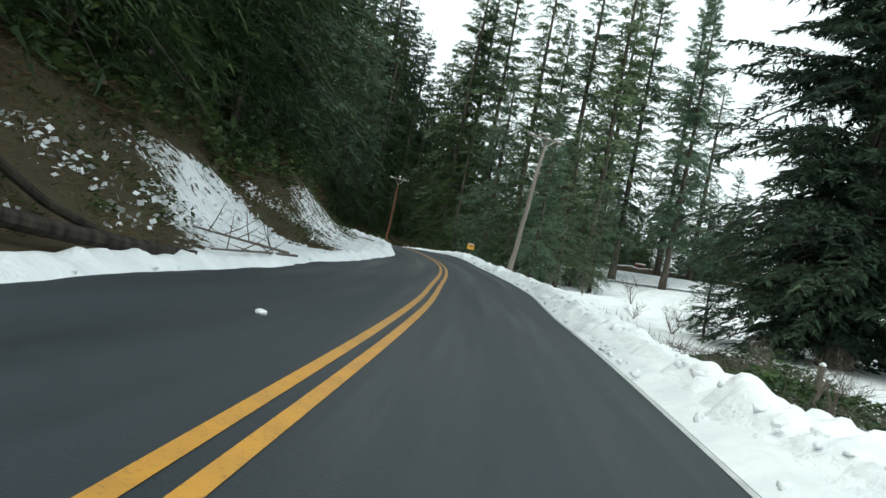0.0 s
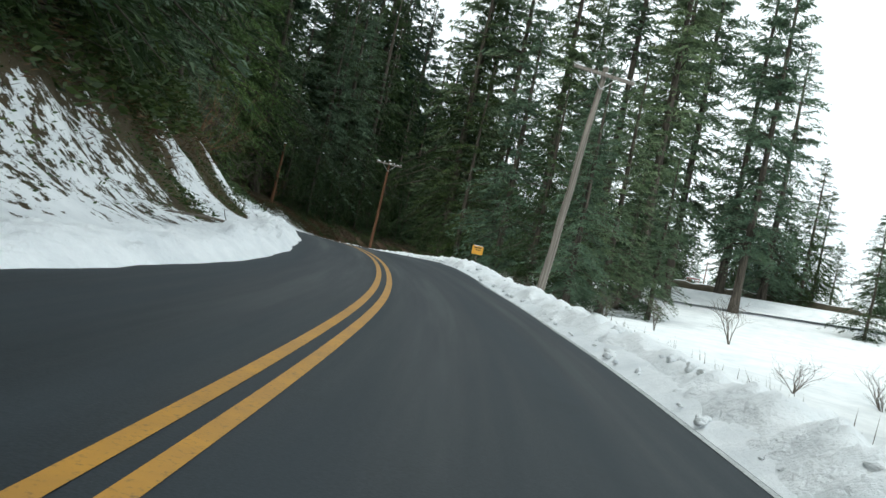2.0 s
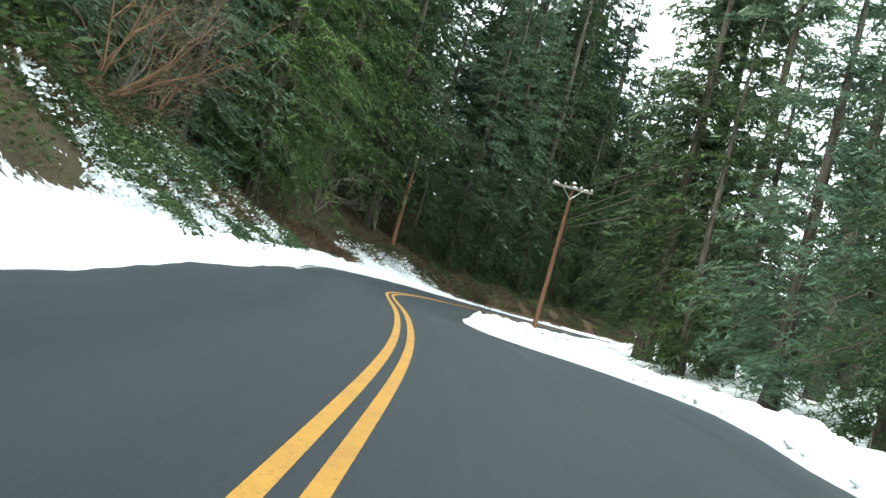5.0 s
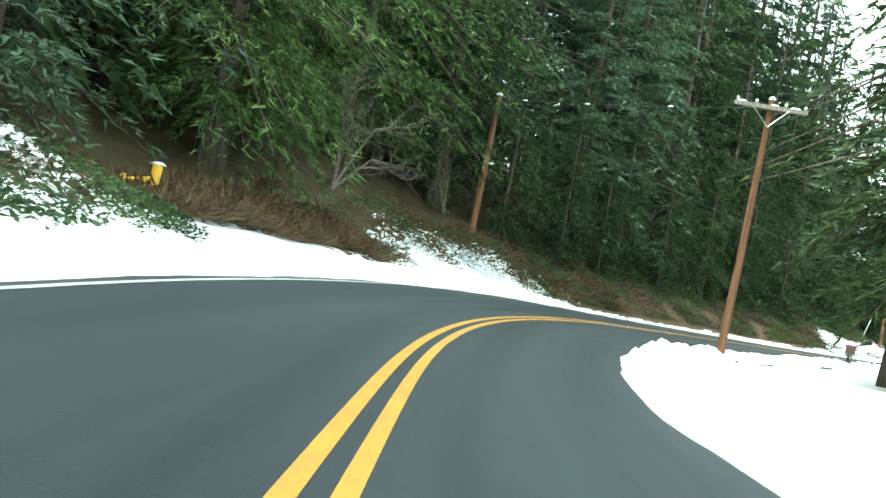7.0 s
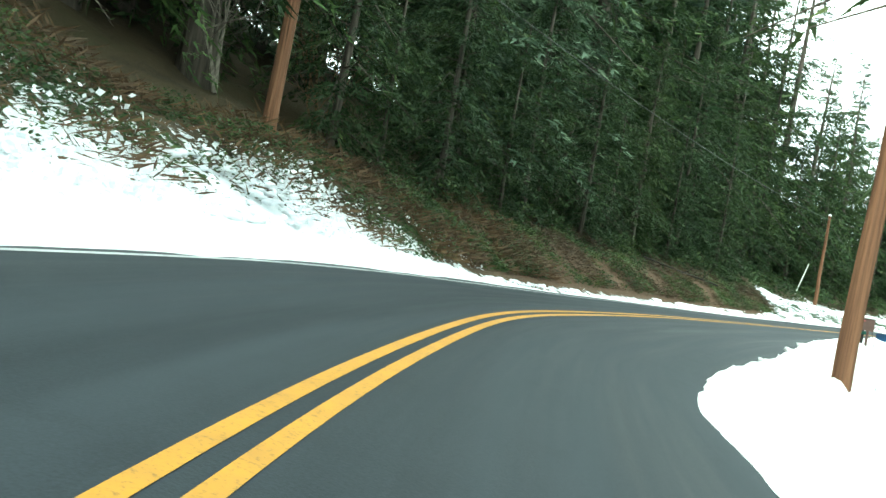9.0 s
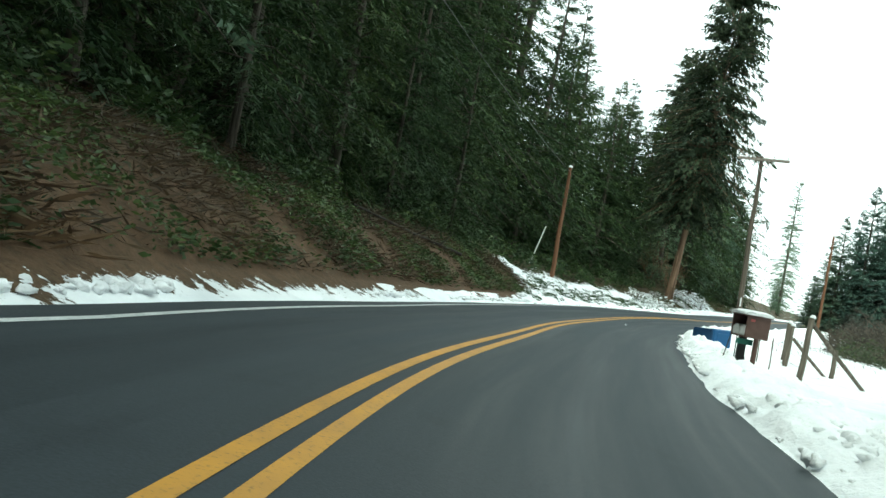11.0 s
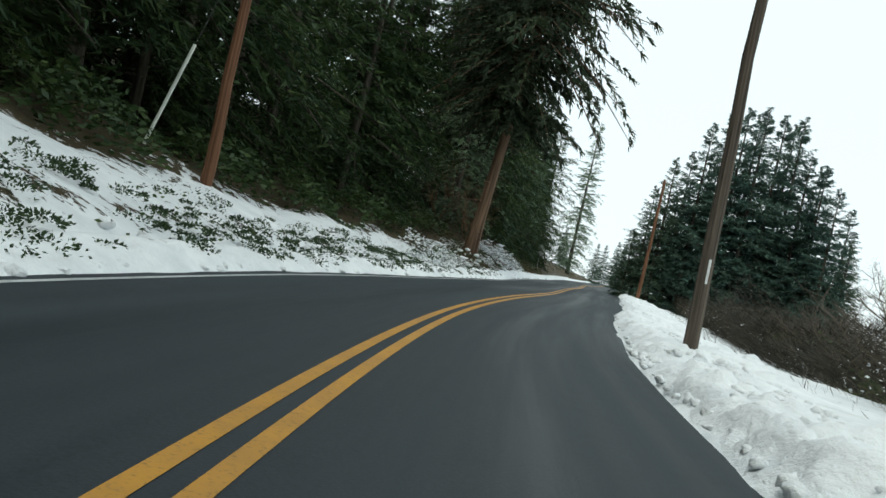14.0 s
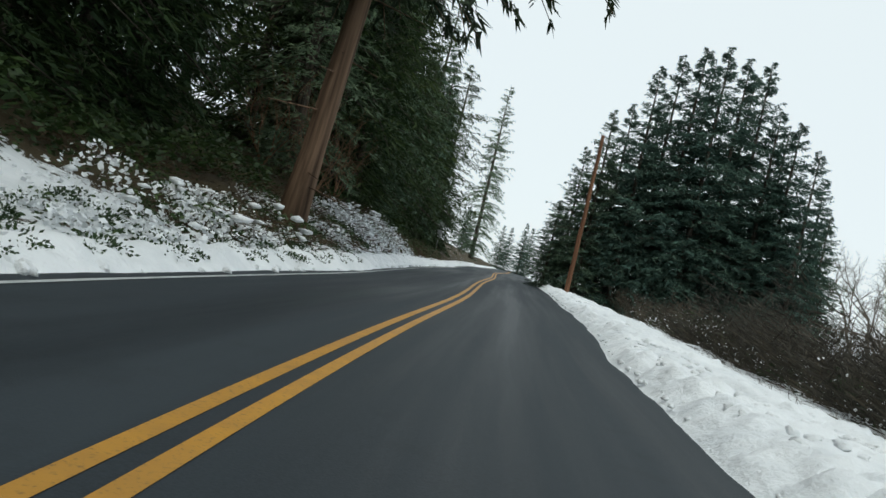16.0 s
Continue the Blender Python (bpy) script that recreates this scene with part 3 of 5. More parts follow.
def snow_berm(name, side, y0, y1, width, height, seed, lump=1.0, label="", off=0.0, gaps=0.0):
    """A ridge of ploughed snow along one edge of the road."""
    width, height = width * NEAR, height * NEAR
    ys = np.arange(y0, y1, 0.10)
    es = np.arange(-0.10, width, 0.075)
    Y = np.repeat(ys[:, None], len(es), 1)
    E = np.repeat(es[None], len(ys), 0)
    base = (left_edge(Y) if side < 0 else right_edge(Y)) + side * off
    wob = (0.06 + 0.4 * max(off, 0)) * lumps(Y, Y * 0, 2.1, seed) + 0.035 * lumps(Y, Y * 0, 0.6, seed + 1)
    D = base + side * (E + wob * np.clip(1.4 - E, 0, 1))
    P = xy(Y, D)
    px, py = P[..., 0], P[..., 1]
    fine = 0.35 * lumps(px, py, 0.9, seed + 2) + 0.6 * lumps(px, py, 0.42, seed + 3) + 0.4 * lumps(px, py, 0.22, seed + 4)
    ridge = np.interp(E, [-0.10, 0.0, 0.15, 0.35, max(width * 0.5, 0.4), width * 0.78, width], [-0.05, 0.05, 0.7, 1.0, 0.9, 0.5, -0.2])
    fade = np.clip(np.minimum(Y - y0, y1 - Y) / 2.0, 0, 1)
    land = land_z(Y, base + side * np.maximum(E, 0), False)
    flat = road_z(Y, D)
    z = np.where(E < 0.5, flat + np.clip(E / 0.5, 0, 1) * (land - flat), land)
    z = z + ridge * height * fade * np.clip(0.8 + 0.3 * fine, 0.1, 2)
    clod = 0.15 * np.abs(lumps(px, py, 0.40, seed + 5)) + 0.15 * np.abs(lumps(px, py, 0.24, seed + 6)) + 0.05 * lumps(px, py, 0.13, seed + 7)
    patch = np.clip(0.75 + 0.5 * lumps(px, py, 1.3, seed + 8), 0.35, 1.2)
    z = z + lump * clod * patch * np.clip((E - 0.03) / 0.22, 0, 1) * np.clip((width - E) * 2, 0, 1) * fade
    z = z + 0.10 * lumps(px, py, 0.6, seed + 9) * np.clip((E - 0.8) / max(width - 0.8, 0.3), 0, 1) * fade
    z = np.where(E < 0.0, flat - 0.03, z) - gaps * np.clip(0.1 - lumps(Y, E, 1.4, seed + 12), 0, 1)
    z = np.where(fade <= 0, flat - 0.1, z)
    n, k = D.shape
    idx = np.arange(n * k).reshape(n, k)
    q = [idx[:-1, :-1], idx[:-1, 1:], idx[1:, 1:], idx[1:, :-1]]
    F = np.stack(q if side > 0 else q[::-1], -1).reshape(-1, 4)
    me = mesh_of(name, np.concatenate([P, z[..., None]], -1).reshape(-1, 3), F, M_SNOW, True)
    return tagged(new(name, me), label, "snow bank", kind="structure")


snow_berm("snow_bank", -1, -8, 27, 0.8, 0.10, 20, 1.2, label="white ploughed snow heaped along the bank's foot")
snow_berm("snow_bank", -1, 25, 60, 1.8, 0.12, 21, 1.0, label="white ploughed snow heaped along the bank's foot", off=-0.09)
snow_berm("snow_bank", -1, 57, 92, 1.2, 0.12, 23, 0.9, label="white ploughed snow along the bushes' foot", off=-0.06)
snow_berm("snow_bank", -1, 104, 121.5, 0.50, 0.10, 25, 1.2, label="lumpy white ploughed snow along the earth bank", off=0.22, gaps=0.09)
snow_berm("snow_bank", -1, 91, 106, 0.36, 0.05, 27, 0.8, label="thin broken snow along the earth bank", off=0.2, gaps=0.5)
snow_berm("snow_bank", -1, 119.5, 200, 1.0, 0.10, 31, 1.1, label="white ploughed snow heaped along the bank's foot")
snow_berm("snow_bank", 1, -8, 70, 2.8, 0.06, 41, 0.9, label="white ploughed snow ridge beside the road", off=0.12)
snow_berm("snow_bank", 1, 67, 94, 3.0, 0.07, 51, 1.1, label="smooth white snow spread beside the bend")
snow_berm("snow_bank", 1, 92, 129, 3.0, 0.11, 61, 1.1, label="lumpy ploughed snow ridge beside the road", off=0.05)
snow_berm("snow_bank", 1, 128, 200, 4.2, 0.08, 71, 0.75, label="lumpy ploughed snow ridge beside the road")


# ---------------------------------------------------------------- trees
def blades(base, way, side, length, width):
    """Flat pointed leaves: a diamond each."""
    mid = base + way * (length * 0.45)[:, None]
    tip = base + way * length[:, None]
    V = np.stack([base, mid + side * (width / 2)[:, None], tip, mid - side * (width / 2)[:, None]], 1)
    return V.reshape(-1, 3)


def needles(base, way, side, length, width):
    """Thin pointed sprays: a triangle each."""
    b = base - way * (length * 0.08)[:, None]
    V = np.stack([b + side * (width / 2)[:, None], base + way * length[:, None], b - side * (width / 2)[:, None]], 1)
    return V.reshape(-1, 3)


def conifer(seed, H, R, low, limbs, twigs, tufts, droop, hang, mat, bark, trunk_r, tuft=0.36, slim=0.24, taper=0.78, wood=1, low_bias=1.05):
    """Meshes of one conifer: a trunk with its limbs, and a crown of small needle sprays on side twigs."""
    r = np.random.RandomState(seed)
    k = 1 - (1 - r.uniform(0, 1, limbs) ** low_bias) ** 0.80
    h = low + (H * 0.985 - low) * k
    az = r.uniform(0, 6.283, limbs)
    shape = (1 - k) ** taper * np.clip(0.5 + k * 3.0, 0, 1)
    lobes = 1 + 0.22 * np.sin(2 * az + r.uniform(0, 6) + 5 * k) + 0.16 * np.sin(23 * k + 3 * az)
    L = R * shape * lobes * r.uniform(0.5, 1.15, limbs) + 0.22
    up = r.uniform(0.05, 0.35, limbs) + 0.45 * k
    dr = droop * (1 - 0.55 * k) * r.uniform(0.6, 1.4, limbs)
    out = np.stack([np.cos(az), np.sin(az), 0 * az], 1)
    wide = np.stack([-np.sin(az), np.cos(az), 0 * az], 1)
    sway = r.normal(0, 0.16, limbs)

    def limb(u):
        u = np.asarray(u, float)
        x = L[:, None] * u * (1 - 0.06 * dr[:, None] * u)
        p = out[:, None] * x[..., None] + wide[:, None] * (sway[:, None] * L[:, None] * u * u)[..., None]
        p[..., 2] += h[:, None] + L[:, None] * (up[:, None] * u - dr[:, None] * u * u)
        return p

    u = 0.12 + 0.88 * (np.arange(twigs)[None] + r.uniform(0, 1, (limbs, twigs))) / twigs
    sgn = np.where(np.arange(twigs) % 2, 1.0, -1.0)[None]
    spread = sgn * r.uniform(0.5, 1.15, u.shape)
    side_len = (0.36 * L[:, None] * (1.08 - u) + 0.16) * r.uniform(0.55, 1.25, u.shape)
    w = out[:, None] * np.cos(spread)[..., None] + wide[:, None] * np.sin(spread)[..., None]
    w[..., 2] = 0.08 - hang * r.uniform(0.1, 0.9, u.shape)
    w /= np.linalg.norm(w, axis=-1)[..., None]
    root = limb(u)
    v = (np.arange(tufts)[None, None] + r.uniform(0, 1, (*u.shape, tufts))) / tufts
    base = root[:, :, None] + w[:, :, None] * (side_len[..., None] * v)[..., None]
    base[..., 2] -= hang * 0.35 * side_len[..., None] * v * v
    base += r.normal(0, 0.03, base.shape)
    ww = w[:, :, None] + r.normal(0, 0.30, base.shape)
    ww[..., 2] -= 0.30 * hang
    ww /= np.linalg.norm(ww, axis=-1)[..., None]
    ss = np.cross(ww, np.array([0, 0, 1.0]) + r.normal(0, 0.6, ww.shape))
    ss /= np.linalg.norm(ss, axis=-1)[..., None] + 1e-9
    le = tuft * (1.05 - 0.35 * v) * r.uniform(0.6, 1.35, v.shape) * (0.5 + 0.5 * np.clip(shape * 1.6, 0, 1)[:, None, None])
    wi = le * slim * r.uniform(0.7, 1.4, le.shape)
    V = needles(base.reshape(-1, 3), ww.reshape(-1, 3), ss.reshape(-1, 3), le.ravel(), wi.ravel())
    crown = mesh_of("crown", V, np.arange(len(V)).reshape(-1, 3), mat)
    tone = np.broadcast_to((r.uniform(0, 1, limbs)[:, None] * 0.75 + 0.25 * r.uniform(0, 1, u.shape))[..., None], le.shape).ravel()
    crown.attributes.new("tone", "FLOAT", "POINT").data.foreach_set("value", np.repeat(tone, 3).astype(np.float32))
    t = np.linspace(0, 1, 12)
    bend = r.uniform(-0.25, 0.25, 2)
    pts = np.stack([bend[0] * np.sin(t * 3), bend[1] * np.sin(t * 2.3), t * H - 0.5], 1)
    parts = [tube(pts, trunk_r * (1 - t) ** 0.8 + 0.02 + trunk_r * 0.5 * np.exp(-t * 30), 9)]
    q = limb(np.repeat(np.array([[0, 0.33, 0.66, 1.0]]), limbs, 0))
    for i in range(0, limbs, wood):
        parts.append(tube(q[i][[0, 1, 3]], (0.010 + 0.010 * L[i]) * np.array([1, 0.75, 0.2]), 3, False))
    for i in range(16):  # dead stubs below the crown
        a, z0 = r.uniform(0, 6.28), r.uniform(0.12, 1.0) * low
        ln = r.uniform(0.4, 1.8)
        parts.append(tube([(0, 0, z0), (math.cos(a) * ln, math.sin(a) * ln, z0 - 0.15 * ln)], [0.03, 0.008], 3, False))
    v, f = join(parts)
    return mesh_of("trunk", v, f, bark, True), crown


KINDS = {
    "fir_tall": conifer(1, 28, 4.4, 4.0, 270, 13, 4, 0.5, 0.4, M_FIR, M_BARK, 0.34, 0.52, 0.26, 0.78, 2),
    "fir_sparse": conifer(2, 31, 3.9, 7.5, 200, 13, 4, 0.5, 0.4, M_FIR, M_BARK, 0.36, 0.52, 0.26, 0.78, 2),
    "fir_full": conifer(3, 22, 5.0, 0.8, 250, 12, 6, 0.6, 0.5, M_FIR, M_BARK, 0.30, 0.36, 0.25, 0.85, 2),
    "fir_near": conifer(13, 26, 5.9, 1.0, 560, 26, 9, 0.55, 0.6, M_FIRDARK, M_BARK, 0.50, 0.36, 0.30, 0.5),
    "hemlock": conifer(4, 22, 5.0, 1.0, 220, 13, 5, 0.75, 0.7, M_HEMSHADE, M_BARK, 0.27, 0.40, 0.21, 0.8, 3, 1.6),
    "hemlock_fine": conifer(14, 23, 5.2, 1.4, 230, 18, 7, 0.75, 0.7, M_HEM, M_BARK, 0.30, 0.27, 0.21, 0.8, 2, 1.6),
    "hemlock_tall": conifer(12, 27, 5.2, 2.6, 230, 13, 5, 0.7, 0.65, M_HEMSHADE, M_BARK, 0.33, 0.42, 0.21, 0.8, 3, 1.6),
    "hemlock_young": conifer(5, 13, 3.6, 0.4, 190, 12, 5, 0.7, 0.6, M_HEMSHADE, M_BARK, 0.16, 0.31, 0.23, 0.78, 3),
    "fir_small": conifer(6, 5.2, 1.9, 0.4, 110, 10, 4, 0.5, 0.35, M_FIR, M_BARK, 0.07, 0.24, 0.22),
    "cedar": conifer(7, 28, 4.7, 7.0, 430, 16, 8, 0.75, 1.1, M_SPR, M_BARK, 0.27, 0.40, 0.28, 0.38),
    "fir_dark": conifer(8, 20, 5.2, 0.3, 330, 12, 4, 0.45, 0.4, M_FIRMID, M_BARK, 0.28, 0.50, 0.27, 0.9, 4),
    # back trees: dark needles carry the deep wood's shade in their colour
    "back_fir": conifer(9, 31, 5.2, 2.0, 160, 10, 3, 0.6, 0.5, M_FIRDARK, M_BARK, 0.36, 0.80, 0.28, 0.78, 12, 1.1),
    "back_hemlock": conifer(10, 27, 5.6, 1.2, 160, 10, 3, 0.85, 0.8, M_HEMSHADE, M_BARK, 0.3, 0.80, 0.28, 0.78, 12, 1.1),
}
# the cedar's stem keeps its own stringy bark
KINDS["cedar"][0].materials[0] = M_CEDAR
LABELS = {
    "fir_tall": "tall dark green fir with a long crown", "fir_sparse": "tall thin fir with a bare lower trunk",
    "fir_full": "full dark green fir branched to the ground", "hemlock": "drooping yellow-green hemlock at the forest's edge",
    "hemlock_tall": "tall drooping green hemlock on the bank", "hemlock_fine": "drooping green hemlock with feathery boughs",
    "fir_near": "broad dark fir with heavy drooping boughs",
    "hemlock_young": "young drooping green hemlock", "fir_small": "small fir standing in the snow",
    "back_fir": "tall fir deep in the wood", "back_hemlock": "tall hemlock deep in the wood",
    "cedar": "big red cedar with drooping sprays and stringy bark", "fir_dark": "dense blue-green fir by the field",
}
FIRST = {}
TREES = []


def tree(kind, x, y, scale=1.0, turn=None, lean=0.0, tall=1.0, z=None):
    m = Matrix.LocRotScale((x, y, z_at(x, y) - 0.15 if z is None else z), Euler((lean, lean * 0.4, (x * 12.9 + y * 78.2) % 6.28 if turn is None else turn)), (scale, scale, scale * tall))
    TREES.append((x, y))
    if kind not in FIRST:
        e = thing("cedar_tree" if kind == "cedar" else "hemlock_tree" if "hemlock" in kind else "fir_tree", LABELS[kind], "tree", "roadside conifers")
        part("trunk", KINDS[kind][0], None, e)
        part("crown", KINDS[kind][1], None, e)
        FIRST[kind] = e
        e.matrix_basis = m
        return e
    return copy_thing(FIRST[kind], Matrix.LocRotScale(m.translation, m.to_quaternion(), None) @ Matrix.Diagonal((scale / FIRST[kind].scale[0], scale / FIRST[kind].scale[1], scale * tall / FIRST[kind].scale[2], 1)))


rng = random.Random(11)


def stand(kinds, y0, y1, d0, d1, count, smin, smax, gap):
    """A stand of conifers scattered along the road."""
    made = 0
    for _ in range(count * 30):
        if made == count:
            break
        y, d = rng.uniform(y0, y1), rng.uniform(d0, d1)
        d += 1.1 if d < 0 else 0.0
        p = xy(y, d)
        if any((p[0] - a) ** 2 + (p[1] - b) ** 2 < gap * gap for a, b in TREES):
            continue
        tree(rng.choice(kinds), p[0], p[1], rng.uniform(smin, smax), tall=rng.uniform(0.9, 1.15), lean=rng.uniform(-0.025, 0.025))
        made += 1


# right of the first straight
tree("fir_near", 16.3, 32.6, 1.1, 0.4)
tree("fir_small", 12.2, 36.6, 0.75, 1.0)
tree("fir_full", 18.8, 36.4, 0.95, 1.0)
tree("hemlock_young", 15.4, 36.2, 0.9, 2.0)
tree("fir_full", 21.5, 33.5, 1.0, 3.0)
for x, y, k, s in ((6.6, 62, "fir_full", 0.62), (9.2, 66.5, "fir_full", 0.7), (5.2, 71, "hemlock", 0.72), (8.0, 77, "fir_full", 0.85), (11.5, 73.5, "hemlock_young", 0.9),
                   (3.4, 78, "fir_full", 0.95), (2.6, 93, "fir_tall", 1.05), (-1.2, 95.5, "fir_tall", 1.1), (6.5, 86, "fir_sparse", 0.95), (11.0, 84, "fir_sparse", 0.98),
                   (13.8, 79.5, "fir_sparse", 0.98), (15.4, 86, "fir_sparse", 0.9), (18.0, 87, "fir_tall", 1.0), (23.0, 85, "fir_tall", 0.94), (24.5, 94, "fir_tall", 1.0), (28, 93, "fir_full", 1.1),
                   (33, 97, "hemlock", 0.7), (38, 90, "fir_full", 0.6), (50, 94, "fir_full", 0.75), (21.5, 111, "hemlock", 0.8), (17, 100, "fir_full", 0.9),
                   (0.5, 85, "hemlock", 0.8), (3.0, 88.5, "fir_full", 0.85), (10, 98, "fir_full", 0.9), (31, 80, "hemlock_young", 0.8),
                   (-1.0, 93.0, "hemlock_tall", 1.15), (9.0, 91, "fir_tall", 0.85), (0.3, 97.0, "fir_tall", 1.1), (7.4, 69.5, "hemlock_young", 0.8),
                   (13.0, 80.5, "fir_full", 0.55), (17, 94.5, "hemlock_young", 0.9), (18.4, 103.5, "hemlock_young", 1.0), (29.5, 108.5, "hemlock_young", 1.2), (36, 108, "fir_full", 0.6), (40.5, 107, "hemlock", 0.6), (45, 105.5, "fir_full", 0.62), (50, 104, "hemlock", 0.6), (30, 96, "hemlock_young", 0.9), (35, 99, "hemlock_young", 1.0), (41, 96, "hemlock_young", 0.9), (12.6, 69.0, "fir_full", 0.5)):
    tree(k, x, y, s, tall=1.28 if k in ("fir_tall", "fir_sparse") else 1.0)
# the wooded bank on the left of the first straight
# the first two stand out of view, added to cast shade on the bank
for y, e in ((3.5, 4.6), (6.5, 4.6), (9.0, 5.2), (12.2, 5.4), (15.0, 5.8), (18.6, 5.8), (22.4, 6.2), (26.5, 5.8), (30.8, 5.8), (35.2, 5.4), (39.8, 6.2), (44.6, 5.8), (49.4, 6.4)):
    p = xy(y, float(left_edge(y)) - e)
    tree(("hemlock", "hemlock_tall", "fir_full")[int(y * 3) % 3], p[0], p[1], 0.9 + 0.2 * math.sin(y * 7) ** 2)
for y in np.arange(4.0, 44.0, 2.0):
    p = xy(y, float(left_edge(y)) - 5.6 - 0.7 * math.sin(y * 2.3))
    tree("hemlock_young", p[0], p[1], 0.55 + 0.15 * math.sin(y * 5.1), tall=1.2)
for y in np.arange(94.0, 121.0, 1.7):
    p = xy(y, float(left_edge(y)) - 4.3 - 0.6 * math.sin(y * 2.3))
    tree("hemlock_young", p[0], p[1], 0.55 + 0.12 * math.sin(y * 5.1), tall=1.2)
# hidden back trees, added to close off skylight behind the first bank
stand(["back_hemlock", "back_fir"], 8, 30, -15.5, -11.5, 6, 0.95, 1.15, 2.4)
stand(["back_fir", "back_hemlock"], 46, 72, -22, -14.5, 5, 0.95, 1.2, 3.4)
# outside of the bend
stand(["hemlock_fine", "hemlock_fine", "fir_full"], 56, 76, -16, -10, 8, 0.8, 1.0, 3.0)
stand(["hemlock_fine"], 78, 92, -12.5, -9.2, 6, 0.95, 1.15, 2.4)
stand(["hemlock_tall", "fir_full", "hemlock"], 90, 116, -14, -9.2, 12, 0.9, 1.15, 2.6)
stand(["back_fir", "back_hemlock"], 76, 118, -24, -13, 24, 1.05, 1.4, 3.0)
# along the last stretch
stand(["hemlock", "hemlock_tall", "hemlock"], 115, 135, -13.5, -10.2, 10, 0.85, 1.05, 2.4)
stand(["hemlock_young"], 117, 150, -11.8, -9.6, 22, 0.8, 1.1, 1.7)
stand(["back_hemlock", "hemlock_young"], 134, 152, -12.6, -10.4, 9, 0.55, 0.62, 1.8)
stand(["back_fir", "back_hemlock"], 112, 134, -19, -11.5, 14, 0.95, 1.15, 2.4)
stand(["back_fir", "back_hemlock"], 140, 178, -16, -12, 7, 0.5, 0.65, 2.8)
stand(["hemlock", "fir_full"], 153, 200, -12, -8.0, 12, 0.6, 0.85, 3.2)
stand(["hemlock_young"], 155, 190, -10.5, -7.2, 20, 0.9, 1.25, 1.7)
stand(["back_fir", "back_hemlock"], 156, 196, -15, -10, 10, 0.5, 0.7, 2.4)
tree("cedar", 17.9, 150.1, 0.95, 0.7, lean=0.06)
tree("cedar", 22.5, 163.0, 0.75, 2.0)
tree("fir_full", 77, 227, 0.95, 1.0, tall=1.25)
# dark firs beyond the field: bearing from the road's last bend, height, width
for row, reach in ((0, 61.0), (1, 67.0)):
    for k, (ang, hh, ww) in enumerate(((40.2, 5.5, 0.40), (41.2, 9.5, 0.50), (42.4, 11.6, 0.58), (43.6, 13.4, 0.64), (44.9, 15.4, 0.70), (46.2, 17.0, 0.76), (47.6, 18.4, 0.80), (49.0, 19.4, 0.84), (50.4, 18.7, 0.84),
                                       (51.8, 17.8, 0.82), (53.1, 16.4, 0.78), (54.5, 14.8, 0.72), (55.9, 12.2, 0.62), (57.3, 9.6, 0.52))):
        if row == 1 and k % 2:
            continue
        a = radians(ang + 0.7 * row)
        dist = reach + rng.uniform(-1.8, 1.8)
        tree("fir_dark", 10.7 + dist * math.sin(a), 132.6 + dist * math.cos(a), 1.08 * ww, tall=1.07 * hh / 20 / ww * rng.uniform(0.92, 1.06))
for x, y, s in ((104, 250, .5), (108, 262, .45), (112, 258, .5), (99, 262, 0.45), (120, 275, 0.5)):
    tree("fir_dark", x, y, s)


# ---------------------------------------------------------------- undergrowth
def scatter(name, y0, y1, e0, e1, count, mat, size, lift, seed, upright=0.0, clump=0.55, side=-1, thin=0.45, bare=None, label="", fold=False):
    """Loose leaves or blades over a stretch of the verge, in clumps."""
    r = np.random.RandomState(seed)
    y = r.uniform(y0, y1, count * 3)
    e = NEAR * (e0 + (e1 - e0) * r.uniform(0, 1, count * 3) ** 1.2)
    d = left_edge(y) - e if side < 0 else right_edge(y) + e
    p = xy(y, d)
    keep = wave(p[:, 0], p[:, 1], 1.6, seed + 1) + 0.6 * wave(p[:, 0], p[:, 1], 4.0, seed + 2) + r.normal(0, 0.35, len(y)) > clump - 0.75
    if bare is not None:
        keep &= snow_cover(y, d) + r.uniform(-0.25, 0.25, len(y)) < bare
    y, d, p = y[keep][:count], d[keep][:count], p[keep][:count]
    n = len(y)
    z = land_z(y, d)
    base = np.concatenate([p, z[:, None]], 1)
    up = 0.8 * lift * np.clip(0.5 + 0.5 * wave(p[:, 0], p[:, 1], 1.3, seed + 3), 0.05, 1.2) * r.uniform(0, 1, n) ** 0.7
    base[:, 2] += up * (1 - upright) - 0.03
    a = r.uniform(0, 6.283, n)
    tow = np.stack([np.interp(y, CLY, NOR[:, 0]), np.interp(y, CLY, NOR[:, 1]), 0 * y], 1) * (1 if side < 0 else -1)
    w = np.stack([np.cos(a), np.sin(a), 0 * a], 1) * (1 - 0.6 * upright) + tow * 0.5
    w[:, 2] = r.uniform(-0.5, 0.6, n) * (1 - upright) + upright * r.uniform(0.5, 1.6, n)
    w /= np.linalg.norm(w, axis=1)[:, None]
    s = np.cross(w, r.normal(0, 1, (n, 3)))
    s /= np.linalg.norm(s, axis=1)[:, None]
    le = size * r.uniform(0.5, 1.4, n)
    V = blades(base, w, s, le, le * thin * r.uniform(0.6, 1.2, n))
    me = mesh_of(name, V, np.arange(len(V)).reshape(-1, 4), mat)
    tone = np.clip(0.5 + 0.35 * wave(p[:, 0], p[:, 1], 2.4, seed + 5) + r.normal(0, 0.15, n), 0, 1)
    me.attributes.new("tone", "FLOAT", "POINT").data.foreach_set("value", np.repeat(tone, 4).astype(np.float32))
    return tagged(new(name, me), label, "undergrowth" if mat != M_CLEAN else "snow", kind="stuff")


